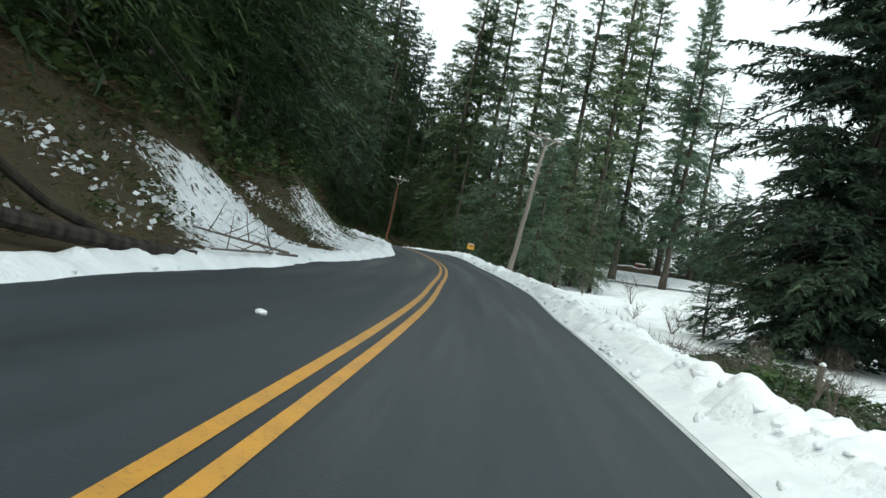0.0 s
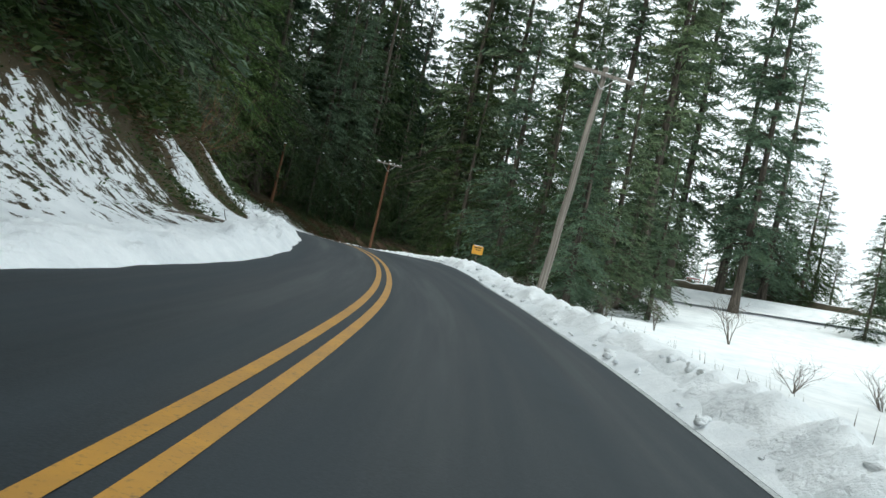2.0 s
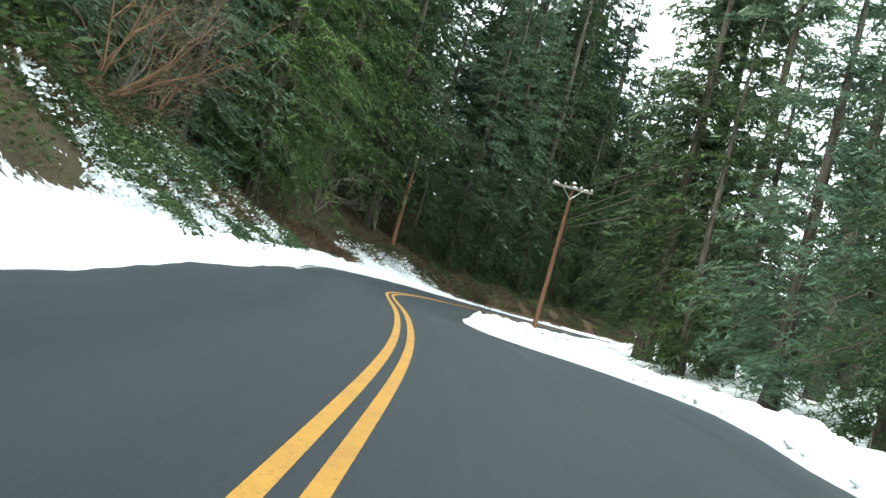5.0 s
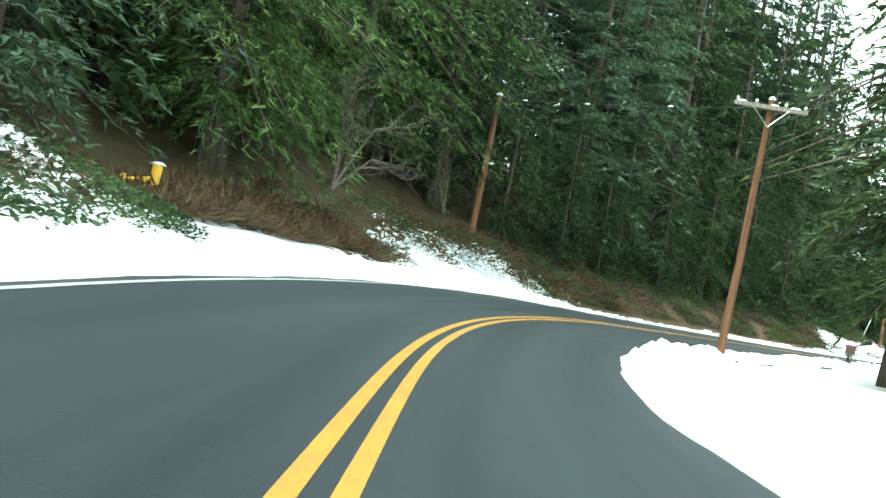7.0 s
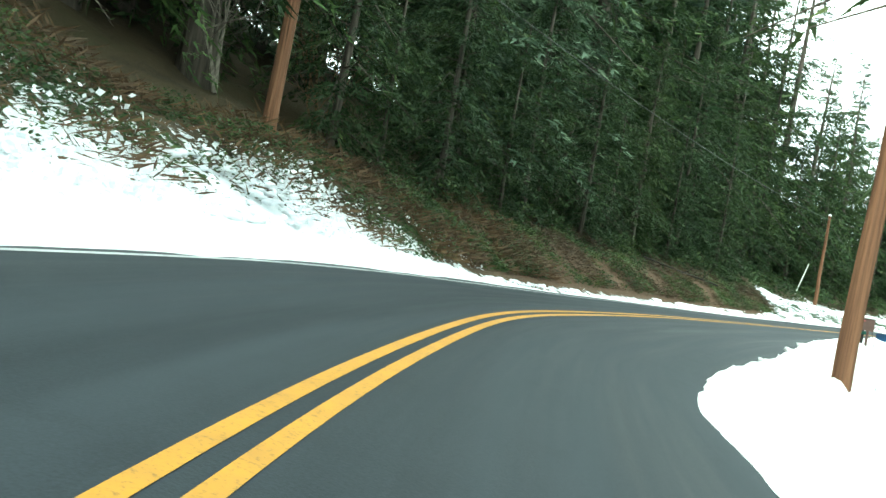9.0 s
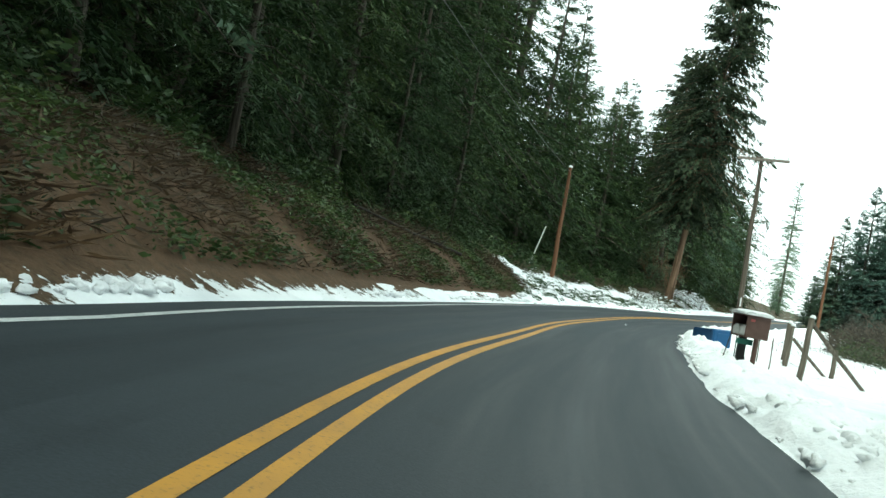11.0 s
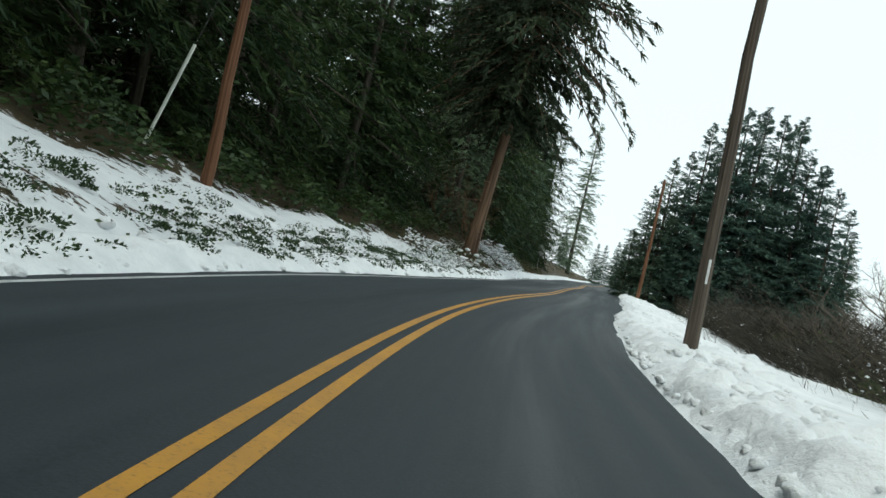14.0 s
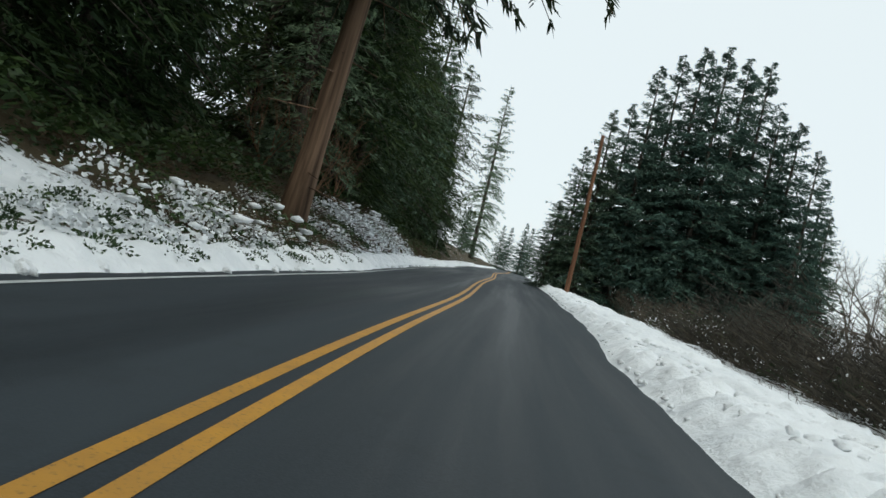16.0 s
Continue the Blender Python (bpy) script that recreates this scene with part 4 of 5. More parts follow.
scatter("dry_grass", 0, 70, 1.5, 8, 36000, M_DRY, 0.15, 0.12, 101, 0.25, 0.2, thin=0.07, bare=0.30, label="brown dry grass hanging over the cut bank")
scatter("bank_ivy", 24, 58, 2.6, 6.5, 1000, M_IVY, 0.06, 0.15, 108, 0, 1.0, label="dark leaves showing through the snow")
scatter("bank_ivy", -6, 70, 2.2, 10, 26000, M_IVY, 0.10, 0.5, 103, 0, 0.8, bare=0.38, label="dark green ivy and fern on the cut bank")
scatter("dark_brush", -6, 62, 5.4, 10, 26000, M_IVY, 0.24, 1.9, 104, 0.0, 0.1, thin=0.4, bare=0.4, label="dark evergreen brush under the trees")
scatter("dark_brush", 0, 66, 4.4, 10, 12000, M_BRAMBLE, 0.26, 1.2, 105, 0.1, 0.5, thin=0.10, bare=0.4, label="brown brush under the trees")
scatter("dead_reeds", 73.5, 82.5, 2.0, 7.5, 14000, M_BRAMBLE, 0.36, 0.55, 107, 0.45, 0.0, thin=0.09, label="low brown dead weeds behind the snow")
scatter("bank_ivy", 57, 71.6, 0.6, 6, 30000, M_IVY, 0.08, 0.55, 109, 0, 0.6, label="green ivy poking out of the snow")
scatter("bank_ivy", 58, 71.2, 2.6, 6.5, 16000, M_IVY, 0.10, 0.8, 110, 0, 0.3, label="green and brown bushes on the bank's brow")
scatter("bramble", 58, 71.2, 1.6, 6, 5000, M_BRAMBLE, 0.22, 0.6, 112, 0.2, 0.6, thin=0.08, label="brown bramble stems among the bushes")
scatter("bank_ivy", 81, 99, 1.0, 6, 22000, M_IVY, 0.08, 0.6, 111, 0, 0.7, bare=0.6, label="glossy green bramble bushes on the bank")
scatter("bramble", 80, 99, 0.9, 6, 9000, M_BRAMBLE, 0.34, 0.6, 113, 0.2, 0.5, thin=0.09, bare=0.66, label="brown bramble stems on the bank")
scatter("bank_ivy", 94, 123.5, 1.0, 7.5, 52000, M_IVY, 0.085, 0.45, 115, 0, 0.62, bare=0.5, label="green shrubs and ivy on the red earth bank")
scatter("bramble", 94, 123.5, 1.1, 8, 30000, M_BRAMBLE, 0.24, 0.35, 117, 0.1, 0.45, thin=0.10, bare=0.5, label="brown roots and bramble on the earth bank")
scatter("dark_brush", 96, 122, 4.2, 9, 16000, M_IVY, 0.13, 1.4, 119, 0, 0.45, label="dark shrubs at the forest's foot")
scatter("dark_brush", 121, 152, 5.0, 9.5, 12000, M_IVY, 0.18, 1.3, 120, 0, 0.35, label="dark shrubs at the forest's foot")
scatter("bramble_thicket", 15.5, 24, 6.6, 11, 7000, M_IVY, 0.16, 1.0, 135, 0, 0.15, side=1, label="dark bramble thicket under the broad fir")
scatter("bramble_thicket", 15.5, 25, 6.4, 11, 2600, M_TWIG, 0.5, 0.9, 136, 0.3, 0.2, side=1, thin=0.03, label="bare bramble canes under the broad fir")
scatter("bank_ivy", 120.5, 147, 0.8, 3.6, 2200, M_IVY, 0.07, 0.3, 121, 0, 1.35, label="dark shrub tops poking through the snow")
scatter("bramble", 143, 172, 0.9, 6, 12000, M_BRAMBLE, 0.22, 0.9, 123, 0.15, 0.4, thin=0.10, bare=0.8, label="brown bramble below the cedar")
scatter("bank_ivy", 142, 175, 1.2, 7, 14000, M_IVY, 0.10, 0.8, 125, 0, 0.6, bare=0.85, label="dark green shrubs below the cedar")
scatter("verge_twigs", 2, 66, 2.6, 7, 1500, M_TWIG, 0.5, 0.1, 127, 0.85, 0.6, side=1, thin=0.03, label="dead weed stalks in the snow")
scatter("verge_twigs", 121, 165, 4.0, 10, 1200, M_TWIG, 0.3, 0.1, 129, 0.8, 0.5, side=1, thin=0.035, label="dead weed stalks in the snow")
scatter("field_brush", 132, 185, 7.0, 17, 30000, M_GREYBRUSH, 0.5, 3.6, 131, 0.35, 0.2, side=1, thin=0.06, label="leafless brown brush beyond the snowy verge")
scatter("field_brush", 136, 162, 7.0, 15, 22000, M_GREYBRUSH, 0.55, 6.0, 132, 0.4, 0.1, side=1, thin=0.05, label="leafless grey-brown brush beyond the snowy verge")
scatter("field_brush", 128, 170, 7.5, 15, 12000, M_SPR, 0.16, 1.6, 133, 0, 0.55, side=1, label="dark evergreen brush beyond the snowy verge")


def shrub_clumps(name, y0, y1, e0, e1, clumps, leaves, seed, label):
    """Low round bush tops, each a cushion of small leaves."""
    r = np.random.RandomState(seed)
    y = np.repeat(r.uniform(y0, y1, clumps), leaves)
    e = NEAR * np.repeat(e0 + (e1 - e0) * r.uniform(0, 1, clumps) ** 1.5, leaves)
    rad = np.repeat(r.uniform(0.06, 0.26, clumps), leaves)
    d = left_edge(y) - e
    c = np.concatenate([xy(y, d), land_z(y, d)[:, None]], 1)
    q = r.normal(0, 1, (len(y), 3))
    q /= np.linalg.norm(q, axis=1)[:, None]
    q[:, 2] = np.abs(q[:, 2]) * 0.55
    base = c + q * (rad * r.uniform(0.3, 1, len(y)) ** 0.5)[:, None] * np.array([1.3, 1.3, 1.0])
    w = q + r.normal(0, 0.5, q.shape)
    w /= np.linalg.norm(w, axis=1)[:, None]
    s = np.cross(w, r.normal(0, 1, w.shape))
    s /= np.linalg.norm(s, axis=1)[:, None]
    le = r.uniform(0.03, 0.065, len(y))
    me = mesh_of(name, blades(base, w, s, le, le * 0.55), np.arange(len(y) * 4).reshape(-1, 4), M_IVY)
    me.attributes.new("tone", "FLOAT", "POINT").data.foreach_set("value", np.repeat(r.uniform(0, 0.5, len(y)), 4).astype(np.float32))
    return tagged(new(name, me), label, "undergrowth", kind="stuff")


shrub_clumps("bush_tops", 120, 150, 0.45, 3.2, 330, 90, 301, "dark bush tops poking through the snowy slope")
shrub_clumps("bush_tops", 60, 74, 0.8, 3.0, 40, 80, 303, "dark bush tops poking through the snowy bank")
shrub_clumps("bush_tops", 144, 158, 0.8, 4.0, 50, 90, 305, "dark bush tops poking through the snow")


def clods(name, y0, y1, e0, e1, count, smin, smax, seed, side=-1, label="", lift=0.0):
    """Broken lumps of ploughed snow, each its own shape."""
    r = np.random.RandomState(seed)
    b = bmesh.new()
    bmesh.ops.create_icosphere(b, subdivisions=2, radius=1.0)
    S = np.array([v.co[:] for v in b.verts])
    T = np.array([[v.index for v in f.verts] for f in b.faces])
    b.free()
    VV, FF = [], []
    for i in range(count):
        y = r.uniform(y0, y1)
        e = e0 + (e1 - e0) * r.uniform()
        lay = NEAR * e
        if wave(np.array([y]), np.array([0.0]), 0.9, seed)[0] < -0.75:
            continue
        d = float(left_edge(y)) - lay if side < 0 else float(right_edge(y)) + lay
        p = xy(y, d)
        k = r.uniform(smin, smax) * (1 - 0.35 * abs(2 * (e - e0) / (e1 - e0) - 1))
        q = S * np.clip(1 + 0.42 * wave(S[:, 0] * 1.3 + i, S[:, 1] + S[:, 2] * 1.7, 2.6, seed + i)[:, None] + r.normal(0, 0.10, (len(S), 1)), 0.3, 2)
        q = q * np.array([r.uniform(.8, 1.4), r.uniform(.8, 1.3), r.uniform(.6, .95)]) * k
        z = float(road_z(np.array(y), np.array(d))) if e < 0.7 else float(land_z(np.array([y]), np.array([d]), False)[0])
        VV.append(q + np.array([p[0], p[1], z + k * 0.30 + lift * 0.65]))
        FF.append(T + len(S) * (len(VV) - 1))
    me = mesh_of(name, np.concatenate(VV), np.concatenate(FF), M_SNOW, True)
    return tagged(new(name, me), label, "snow lumps", kind="stuff")


clods("snow_lumps", 93, 120.5, 0.30, 0.69, 620, 0.025, 0.085, 201, label="broken white snow lumps along the earth bank", lift=0.07)
clods("snow_lumps", 0, 60, 0.1, 0.9, 160, 0.03, 0.09, 203, label="small snow lumps on the ploughed bank")
clods("snow_lumps", 119, 170, 0.0, 1.2, 600, 0.03, 0.12, 205, label="small snow lumps on the ploughed bank")
clods("snow_lumps", 0, 66, 0.1, 2.2, 900, 0.02, 0.075, 207, 1, label="snow lumps on the ploughed ridge", lift=0.10)
clods("snow_lumps", 96, 130, 0.05, 2.4, 1000, 0.02, 0.10, 209, 1, label="broken snow lumps on the ploughed ridge", lift=0.13)
clods("snow_lumps", 130, 172, 0.05, 3.0, 1100, 0.02, 0.08, 211, 1, label="broken snow lumps on the ploughed ridge", lift=0.10)


def snow_tufts(y0, y1, e0, e1, count, seed, z0, z1, side=-1):
    """Small pads of snow caught in the bushes."""
    r = np.random.RandomState(seed)
    b = bmesh.new()
    bmesh.ops.create_icosphere(b, subdivisions=1, radius=1.0)
    S = np.array([v.co[:] for v in b.verts])
    T = np.array([[v.index for v in f.verts] for f in b.faces])
    b.free()
    VV, FF = [], []
    for i in range(count):
        y, e = r.uniform(y0, y1), NEAR * r.uniform(e0, e1)
        d = float(left_edge(y)) - e if side < 0 else float(right_edge(y)) + e
        p = xy(y, d)
        if wave(np.array([p[0]]), np.array([p[1]]), 1.2, seed)[0] < -0.2:
            continue
        k = r.uniform(0.04, 0.13)
        q = S * np.array([r.uniform(.8, 1.7), r.uniform(.7, 1.4), r.uniform(.35, .6)]) * k * (1 + 0.2 * r.normal(0, 1, (len(S), 1)))
        VV.append(q + np.array([p[0], p[1], float(land_z(np.array([y]), np.array([d]))[0]) + r.uniform(z0, z1)]))
        FF.append(T + len(S) * (len(VV) - 1))
    me = mesh_of("snow_tufts", np.concatenate(VV), np.concatenate(FF), M_CLEAN, True)
    return tagged(new("snow_tufts", me), "white snow pads caught in the bushes", "snow", kind="stuff")


scatter("snow_on_leaves", 83.5, 91, 0.9, 3.6, 900, M_CLEAN, 0.09, 0.8, 231, 0, 1.1, thin=0.8, label="white snow lying on bramble leaves")
scatter("snow_on_leaves", 88, 95, 0.9, 2.4, 600, M_CLEAN, 0.09, 0.6, 233, 0, 1.05, thin=0.8, label="white snow lying on bramble leaves")
scatter("snow_on_leaves", 56, 72, 0.9, 5.0, 7000, M_CLEAN, 0.09, 0.5, 235, 0, 1.0, thin=0.8, label="white snow lying on ivy leaves")
scatter("snow_on_leaves", 2, 27, 1.8, 5.0, 2600, M_CLEAN, 0.11, 0.4, 237, 0, 1.25, thin=0.8, label="white snow lying on ivy leaves")
scatter("snow_on_leaves", 140, 162, 1.0, 4.0, 7000, M_CLEAN, 0.09, 0.7, 239, 0, 0.95, thin=0.8, label="white snow lying on bramble leaves")
scatter("snow_on_leaves", 134, 175, 7.2, 15, 3600, M_CLEAN, 0.09, 1.6, 241, 0, 1.1, side=1, thin=0.7, label="white snow lying on the brown brush")
snow_tufts(83.5, 91, 1.0, 3.4, 150, 221, 0.0, 0.10)
snow_tufts(57, 70, 1.0, 4.0, 150, 223, 0.02, 0.20)
snow_tufts(141, 160, 1.0, 3.6, 200, 227, 0.1, 0.6)


# ---------------------------------------------------------------- leafless shrubs
def shrub_mesh(seed, H, stems, spread, mat, levels=3, thick=0.03, fan=4):
    r = random.Random(seed)
    parts, wood = [], []

    def grow(p, w, ln, th, lev):
        pts = [p]
        for k in range(3):
            w = (w + Vector((r.gauss(0, .16), r.gauss(0, .16), r.gauss(0.03, .10)))).normalized()
            pts.append(pts[-1] + w * ln / 3)
        (wood if lev == 0 else parts).append(tube([q[:] for q in pts], [th, th * .8, th * .6, th * .4], 5 if lev == 0 else 3, False))
        if lev < levels:
            for k in range(fan):
                q = pts[1 + k % 3] if k < 3 else pts[3]
                v = (w + Vector((r.gauss(0, .55), r.gauss(0, .55), r.gauss(0.1, .4)))).normalized()
                grow(q, v, ln * r.uniform(.45, .7), th * .5, lev + 1)

    for i in range(stems):
        a = r.uniform(0, 6.28)
        grow(Vector((0, 0, -0.1)), Vector((math.cos(a) * spread, math.sin(a) * spread, 1)).normalized(), H * r.uniform(.4, .6), thick, 0)
    v, f = join(parts)
    w, g = join(wood)
    return mesh_of("trunk", w, g, mat), mesh_of("twig_crown", v, f, mat)


SHRUBS = {"bare": shrub_mesh(1, 2.0, 4, .35, M_TWIG, 3, .025), "rust": shrub_mesh(2, 5.0, 6, .5, M_RUST, 4, .04, 3), "pale": shrub_mesh(3, 7.5, 3, .9, M_PALE, 4, .10, 4),
          "tree": shrub_mesh(4, 12, 1, .1, M_TWIG, 5, .20, 4), "brush": shrub_mesh(5, 3.2, 8, .6, M_TWIG, 3, .035, 3)}
SFIRST = {}


def shrub(kind, x, y, s=1.0, turn=0.0, lean=(0, 0), z=None):
    lab = {"bare": "small leafless bush standing in the snow", "rust": "rust-brown leafless bush leaning from the bank", "pale": "pale leafless alder leaning over the bank",
           "tree": "tall leafless tree against the sky", "brush": "tangled leafless brown brush"}[kind]
    m = Matrix.LocRotScale((x, y, z_at(x, y) if z is None else z), Euler((lean[0], lean[1], turn)), None)
    if kind not in SFIRST:
        e = thing("bare_tree" if kind in ("tree", "pale") else "bare_bush", lab, "tree" if kind in ("tree", "pale") else "bush", "leafless bushes")
        part("trunk", SHRUBS[kind][0], None, e)
        part("twig_crown", SHRUBS[kind][1], None, e)
        e.matrix_basis = m @ Matrix.Scale(s, 4)
        SFIRST[kind] = e
        return
    copy_thing(SFIRST[kind], m @ Matrix.Scale(s / SFIRST[kind].scale[0], 4))


shrub("bare", 13.4, 56.6, 1.15, .5)
shrub("bare", 9.6, 55.0, 0.8, 2.0)
shrub("bare", 8.2, 15.9, 0.75, 1.0)
shrub("bare", 7.0, 53.0, 0.7, 3.0)
shrub("bare", 8.6, 21.5, 0.6, 4.0)
shrub("rust", -13.8, 60.5, 0.95, 0.6, (0.0, 0.5))
shrub("rust", -14.8, 64.0, 0.8, 2.2, (0.0, 0.4))
shrub("rust", -17.5, 96.5, 0.7, 1.0)
shrub("pale", -19.0, 85.0, 0.62, 0.4, (0.1, 0.75))
shrub("pale", -20.5, 89.0, 0.55, 2.4, (-0.2, 0.6))
shrub("pale", -18.2, 92.8, 0.55, 1.2, (0.2, 0.5))
shrub("pale", -15.6, 63.5, 0.6, 5.0, (0.2, 0.3))
shrub("rust", 21.0, 156.8, 0.7, 0.3)
shrub("rust", 23.6, 160.5, 0.65, 1.3)
shrub("rust", 20.0, 158.6, 0.7, 2.3)
for i in range(16):
    yy, dd = rng.uniform(126, 182), rng.uniform(10.5, 17)
    q = xy(yy, dd)
    shrub("brush", q[0], q[1], rng.uniform(0.9, 1.7) if yy > 138 else rng.uniform(0.6, 1.0), rng.uniform(0, 6))
for i in range(9):
    q = xy(rng.uniform(137, 158), rng.uniform(11, 17))
    shrub("brush", q[0], q[1], rng.uniform(1.2, 1.6), rng.uniform(0, 6))
for i in range(9):
    yy, dd = rng.uniform(1, 40), rng.uniform(10, 15)
    q = xy(yy, dd)
    shrub("brush", q[0], q[1], rng.uniform(0.4, 0.7), rng.uniform(0, 6))
for x, y, s in ((68, 163, 0.95), (72, 166, 1.0), (77, 169, 1.0), (74, 160, 0.9), (82, 173, 1.05)):
    shrub("tree", x, y, s, x)


# ---------------------------------------------------------------- poles, signs and roadside things
def lathe(profile_pts, sides=16):
    """A turned shape from (radius, height) pairs."""
    v, f = [], []
    for r, z in profile_pts:
        for k in range(sides):
            a = k * 2 * math.pi / sides
            v.append((r * math.cos(a), r * math.sin(a), z))
    for i in range(len(profile_pts) - 1):
        for k in range(sides):
            k2 = (k + 1) % sides
            f.append((i * sides + k, i * sides + k2, (i + 1) * sides + k2, (i + 1) * sides + k))
    f.append(tuple(range(sides))[::-1])
    f.append(tuple((len(profile_pts) - 1) * sides + k for k in range(sides)))
    return np.array(v, float), f


def snow_pad(sx, sy, h, seed=1):
    """A rounded cushion of snow on a flat top."""
    b = box(sx, sy, h, (0, 0, h / 2), 0)
    bmesh.ops.subdivide_edges(b, edges=b.edges[:], cuts=4, use_grid_fill=True)
    r = random.Random(seed)
    for v in b.verts:
        u, w = 2 * v.co.x / sx, 2 * v.co.y / sy
        top = v.co.z / h
        k = max(0.0, 1 - 0.35 * (abs(u) ** 4 + abs(w) ** 4))
        v.co.z = max(-0.004, v.co.z * k + top * r.uniform(-0.1, 0.1) * h)
        v.co.x *= 1 + 0.03 * top * r.uniform(-1, 1)
        v.co.y *= 1 + 0.03 * top * r.uniform(-1, 1)
    for f in b.faces:
        f.smooth = True
    return b


def utility_pole(x, y, top, mat, label, arm=None, lean=(0, 0), r=0.15, pins=False, marker=False, cap=True):
    z0 = z_at(x, y) - 0.3
    H = top - z0
    e = thing("utility_pole", label, "utility pole", "utility poles beside the road", Matrix.LocRotScale((x, y, z0), Euler((lean[1], lean[0], 0)), None))
    zz = np.linspace(0, 1, 9)
    rr = random.Random(int(x * 10))
    pts = [(0.02 * rr.uniform(-1, 1), 0.02 * rr.uniform(-1, 1), H * t) for t in zz]
    part("pole", tube(pts, r * (1.12 - 0.42 * zz), 12), mat, e)
    if cap:
        part("snow_cap", lathe([(r * .75, 0), (r * .95, .03), (r * .8, .08), (r * .3, .12)], 10), M_CLEAN, e, "white snow cap", Matrix.Translation((0, 0, H - .01)))
    if arm is not None:
        ln, ang, drop = arm
        a = part("crossarm", box(ln, 0.11, 0.13, (0, 0, 0), 0.012), M_POLE, e, "grey wooden crossarm", pose(0, -0.16, H - drop, 0, 0, ang))
        for k in (-0.46, -0.2, 0.2, 0.46):
            part("insulator", lathe([(.012, 0), (.014, .05), (.05, .055), (.055, .09), (.035, .10), (.045, .13), (.02, .15)], 10), M_GLASSY, a, "white porcelain insulator", Matrix.Translation((k * ln, 0, 0.06)))
        for k in (-1, 1):
            part("brace", tube([(k * 0.55, -0.065, -0.03), (0, -0.05, -0.62)], 0.016, 6), M_METAL, a)
        for k in (-0.40, 0.05, 0.33):
            part("snow_strip", snow_pad(rr.uniform(.2, .4), .10, .05, int(k * 100) + 7), M_CLEAN, a, "snow lying on the crossarm", Matrix.Translation((k * ln, 0, 0.063)))
    if pins:
        for k in range(5):
            part("side_pin", tube([(0, 0, H - .25 - k * .42), (-.20, -.06, H - .22 - k * .42)], 0.022, 6), M_DARK, e)
        part("side_bracket", box(0.42, 0.06, 0.07, (0.24, 0, H - 0.18), 0.008), M_GLASSY, e)
    if marker:
        part("marker_plate", box(0.09, 0.012, 0.42, (-r * .2, -r * 1.02, 1.75), 0.004), M_GLASSY, e, "small white marker plate")
    return e


utility_pole(4.05, 51.6, 9.9, M_POLE, "grey weathered utility pole leaning beside the snow ridge", (2.5, 4, 0.35), (0.085, -0.05), 0.15)
utility_pole(-6.92, 89.25, 8.6, M_POLER, "brown utility pole with snowy crossarm inside the bend", (2.2, 12, 0.28), (0.02, 0), 0.12)
utility_pole(-16.85, 92.55, 8.6, M_POLER, "reddish utility pole standing among bushes", None, (0.02, 0), 0.14)
utility_pole(3.62, 134.5, 7.45, M_POLER, "reddish brown utility pole on the snowy slope", None, (-0.01, 0), 0.115)
utility_pole(11.04, 128.5, 8.98, M_POLED, "dark wet utility pole with bare crossarm in the snow", (2.3, -32, 0.18), (-0.03, 0), 0.12, marker=True, cap=False)
utility_pole(46.7, 172.6, 11.65, M_POLER, "reddish utility pole before the dark firs", None, (0.0, 0), 0.15, pins=True)

guy = thing("guy_wire", "slack steel guy wire with a pale plastic guard", "guy wire")
g0, g1 = Vector((2.33, 134.7, z_at(2.33, 134.7) - 0.05)), Vector((3.56, 134.5, 7.2))
part("wire", tube([g0[:], g1[:]], 0.008, 5), M_WIRE, guy)
part("guard", tube([(g0 + (g1 - g0) * 0.02)[:], (g0 + (g1 - g0) * 0.42)[:]], 0.035, 8), M_GUARD, guy, "pale yellow-white guard tube")


def cable(a, b, sag, beads=0):
    e = thing("power_line", "thin dark power line strung between the poles", "power line")
    t = np.linspace(0, 1, 24)
    A, B = np.array(a), np.array(b)
    pts = A + (B - A) * t[:, None]
    pts[:, 2] -= sag * 4 * t * (1 - t)
    part("wire", tube(pts, 0.011, 5), M_WIRE, e)
    for k in range(beads):
        i = 3 + int(k * 20 / beads)
        part("snow_bead", snow_pad(.18, .05, .05, k), M_CLEAN, e, "", Matrix.Translation(pts[i] + np.array([0, 0, 0.005])))


cable((-16.8, 92.5, 8.45), (-6.85, 89.2, 8.35), 0.12, 3)
cable((-16.8, 92.5, 8.3), (3.6, 134.5, 7.2), 0.6)

# warning plate
def warning_sign():
    e = thing("road_sign", "small orange-yellow sign on a post behind the snow ridge", "road sign", m=pose(1.46, 54.95, 0, 0, 0, 8))
    zb = z_at(1.46, 54.95)
    e.location.z = zb - 0.2
    part("post", box(0.05, 0.03, 1.92 - zb + 0.2, (0, 0.03, (1.92 - zb + 0.2) / 2), 0.004), M_POST, e)
    p = part("plate", box(0.48, 0.012, 0.37, (0, 0, 1.76 - zb + 0.2), 0.004), M_SIGN, e)
    part("text_bar", box(0.32, 0.004, 0.04, (0, -0.009, 1.86 - zb + 0.2), 0), M_INK, p)
    part("text_bar", box(0.24, 0.004, 0.032, (0.02, -0.009, 1.77 - zb + 0.2), 0), M_INK, p)
    part("snow_cap", snow_pad(0.4, 0.05, 0.025, 3), M_CLEAN, p, "", Matrix.Translation((0, 0, 1.943 - zb + 0.2)))


warning_sign()

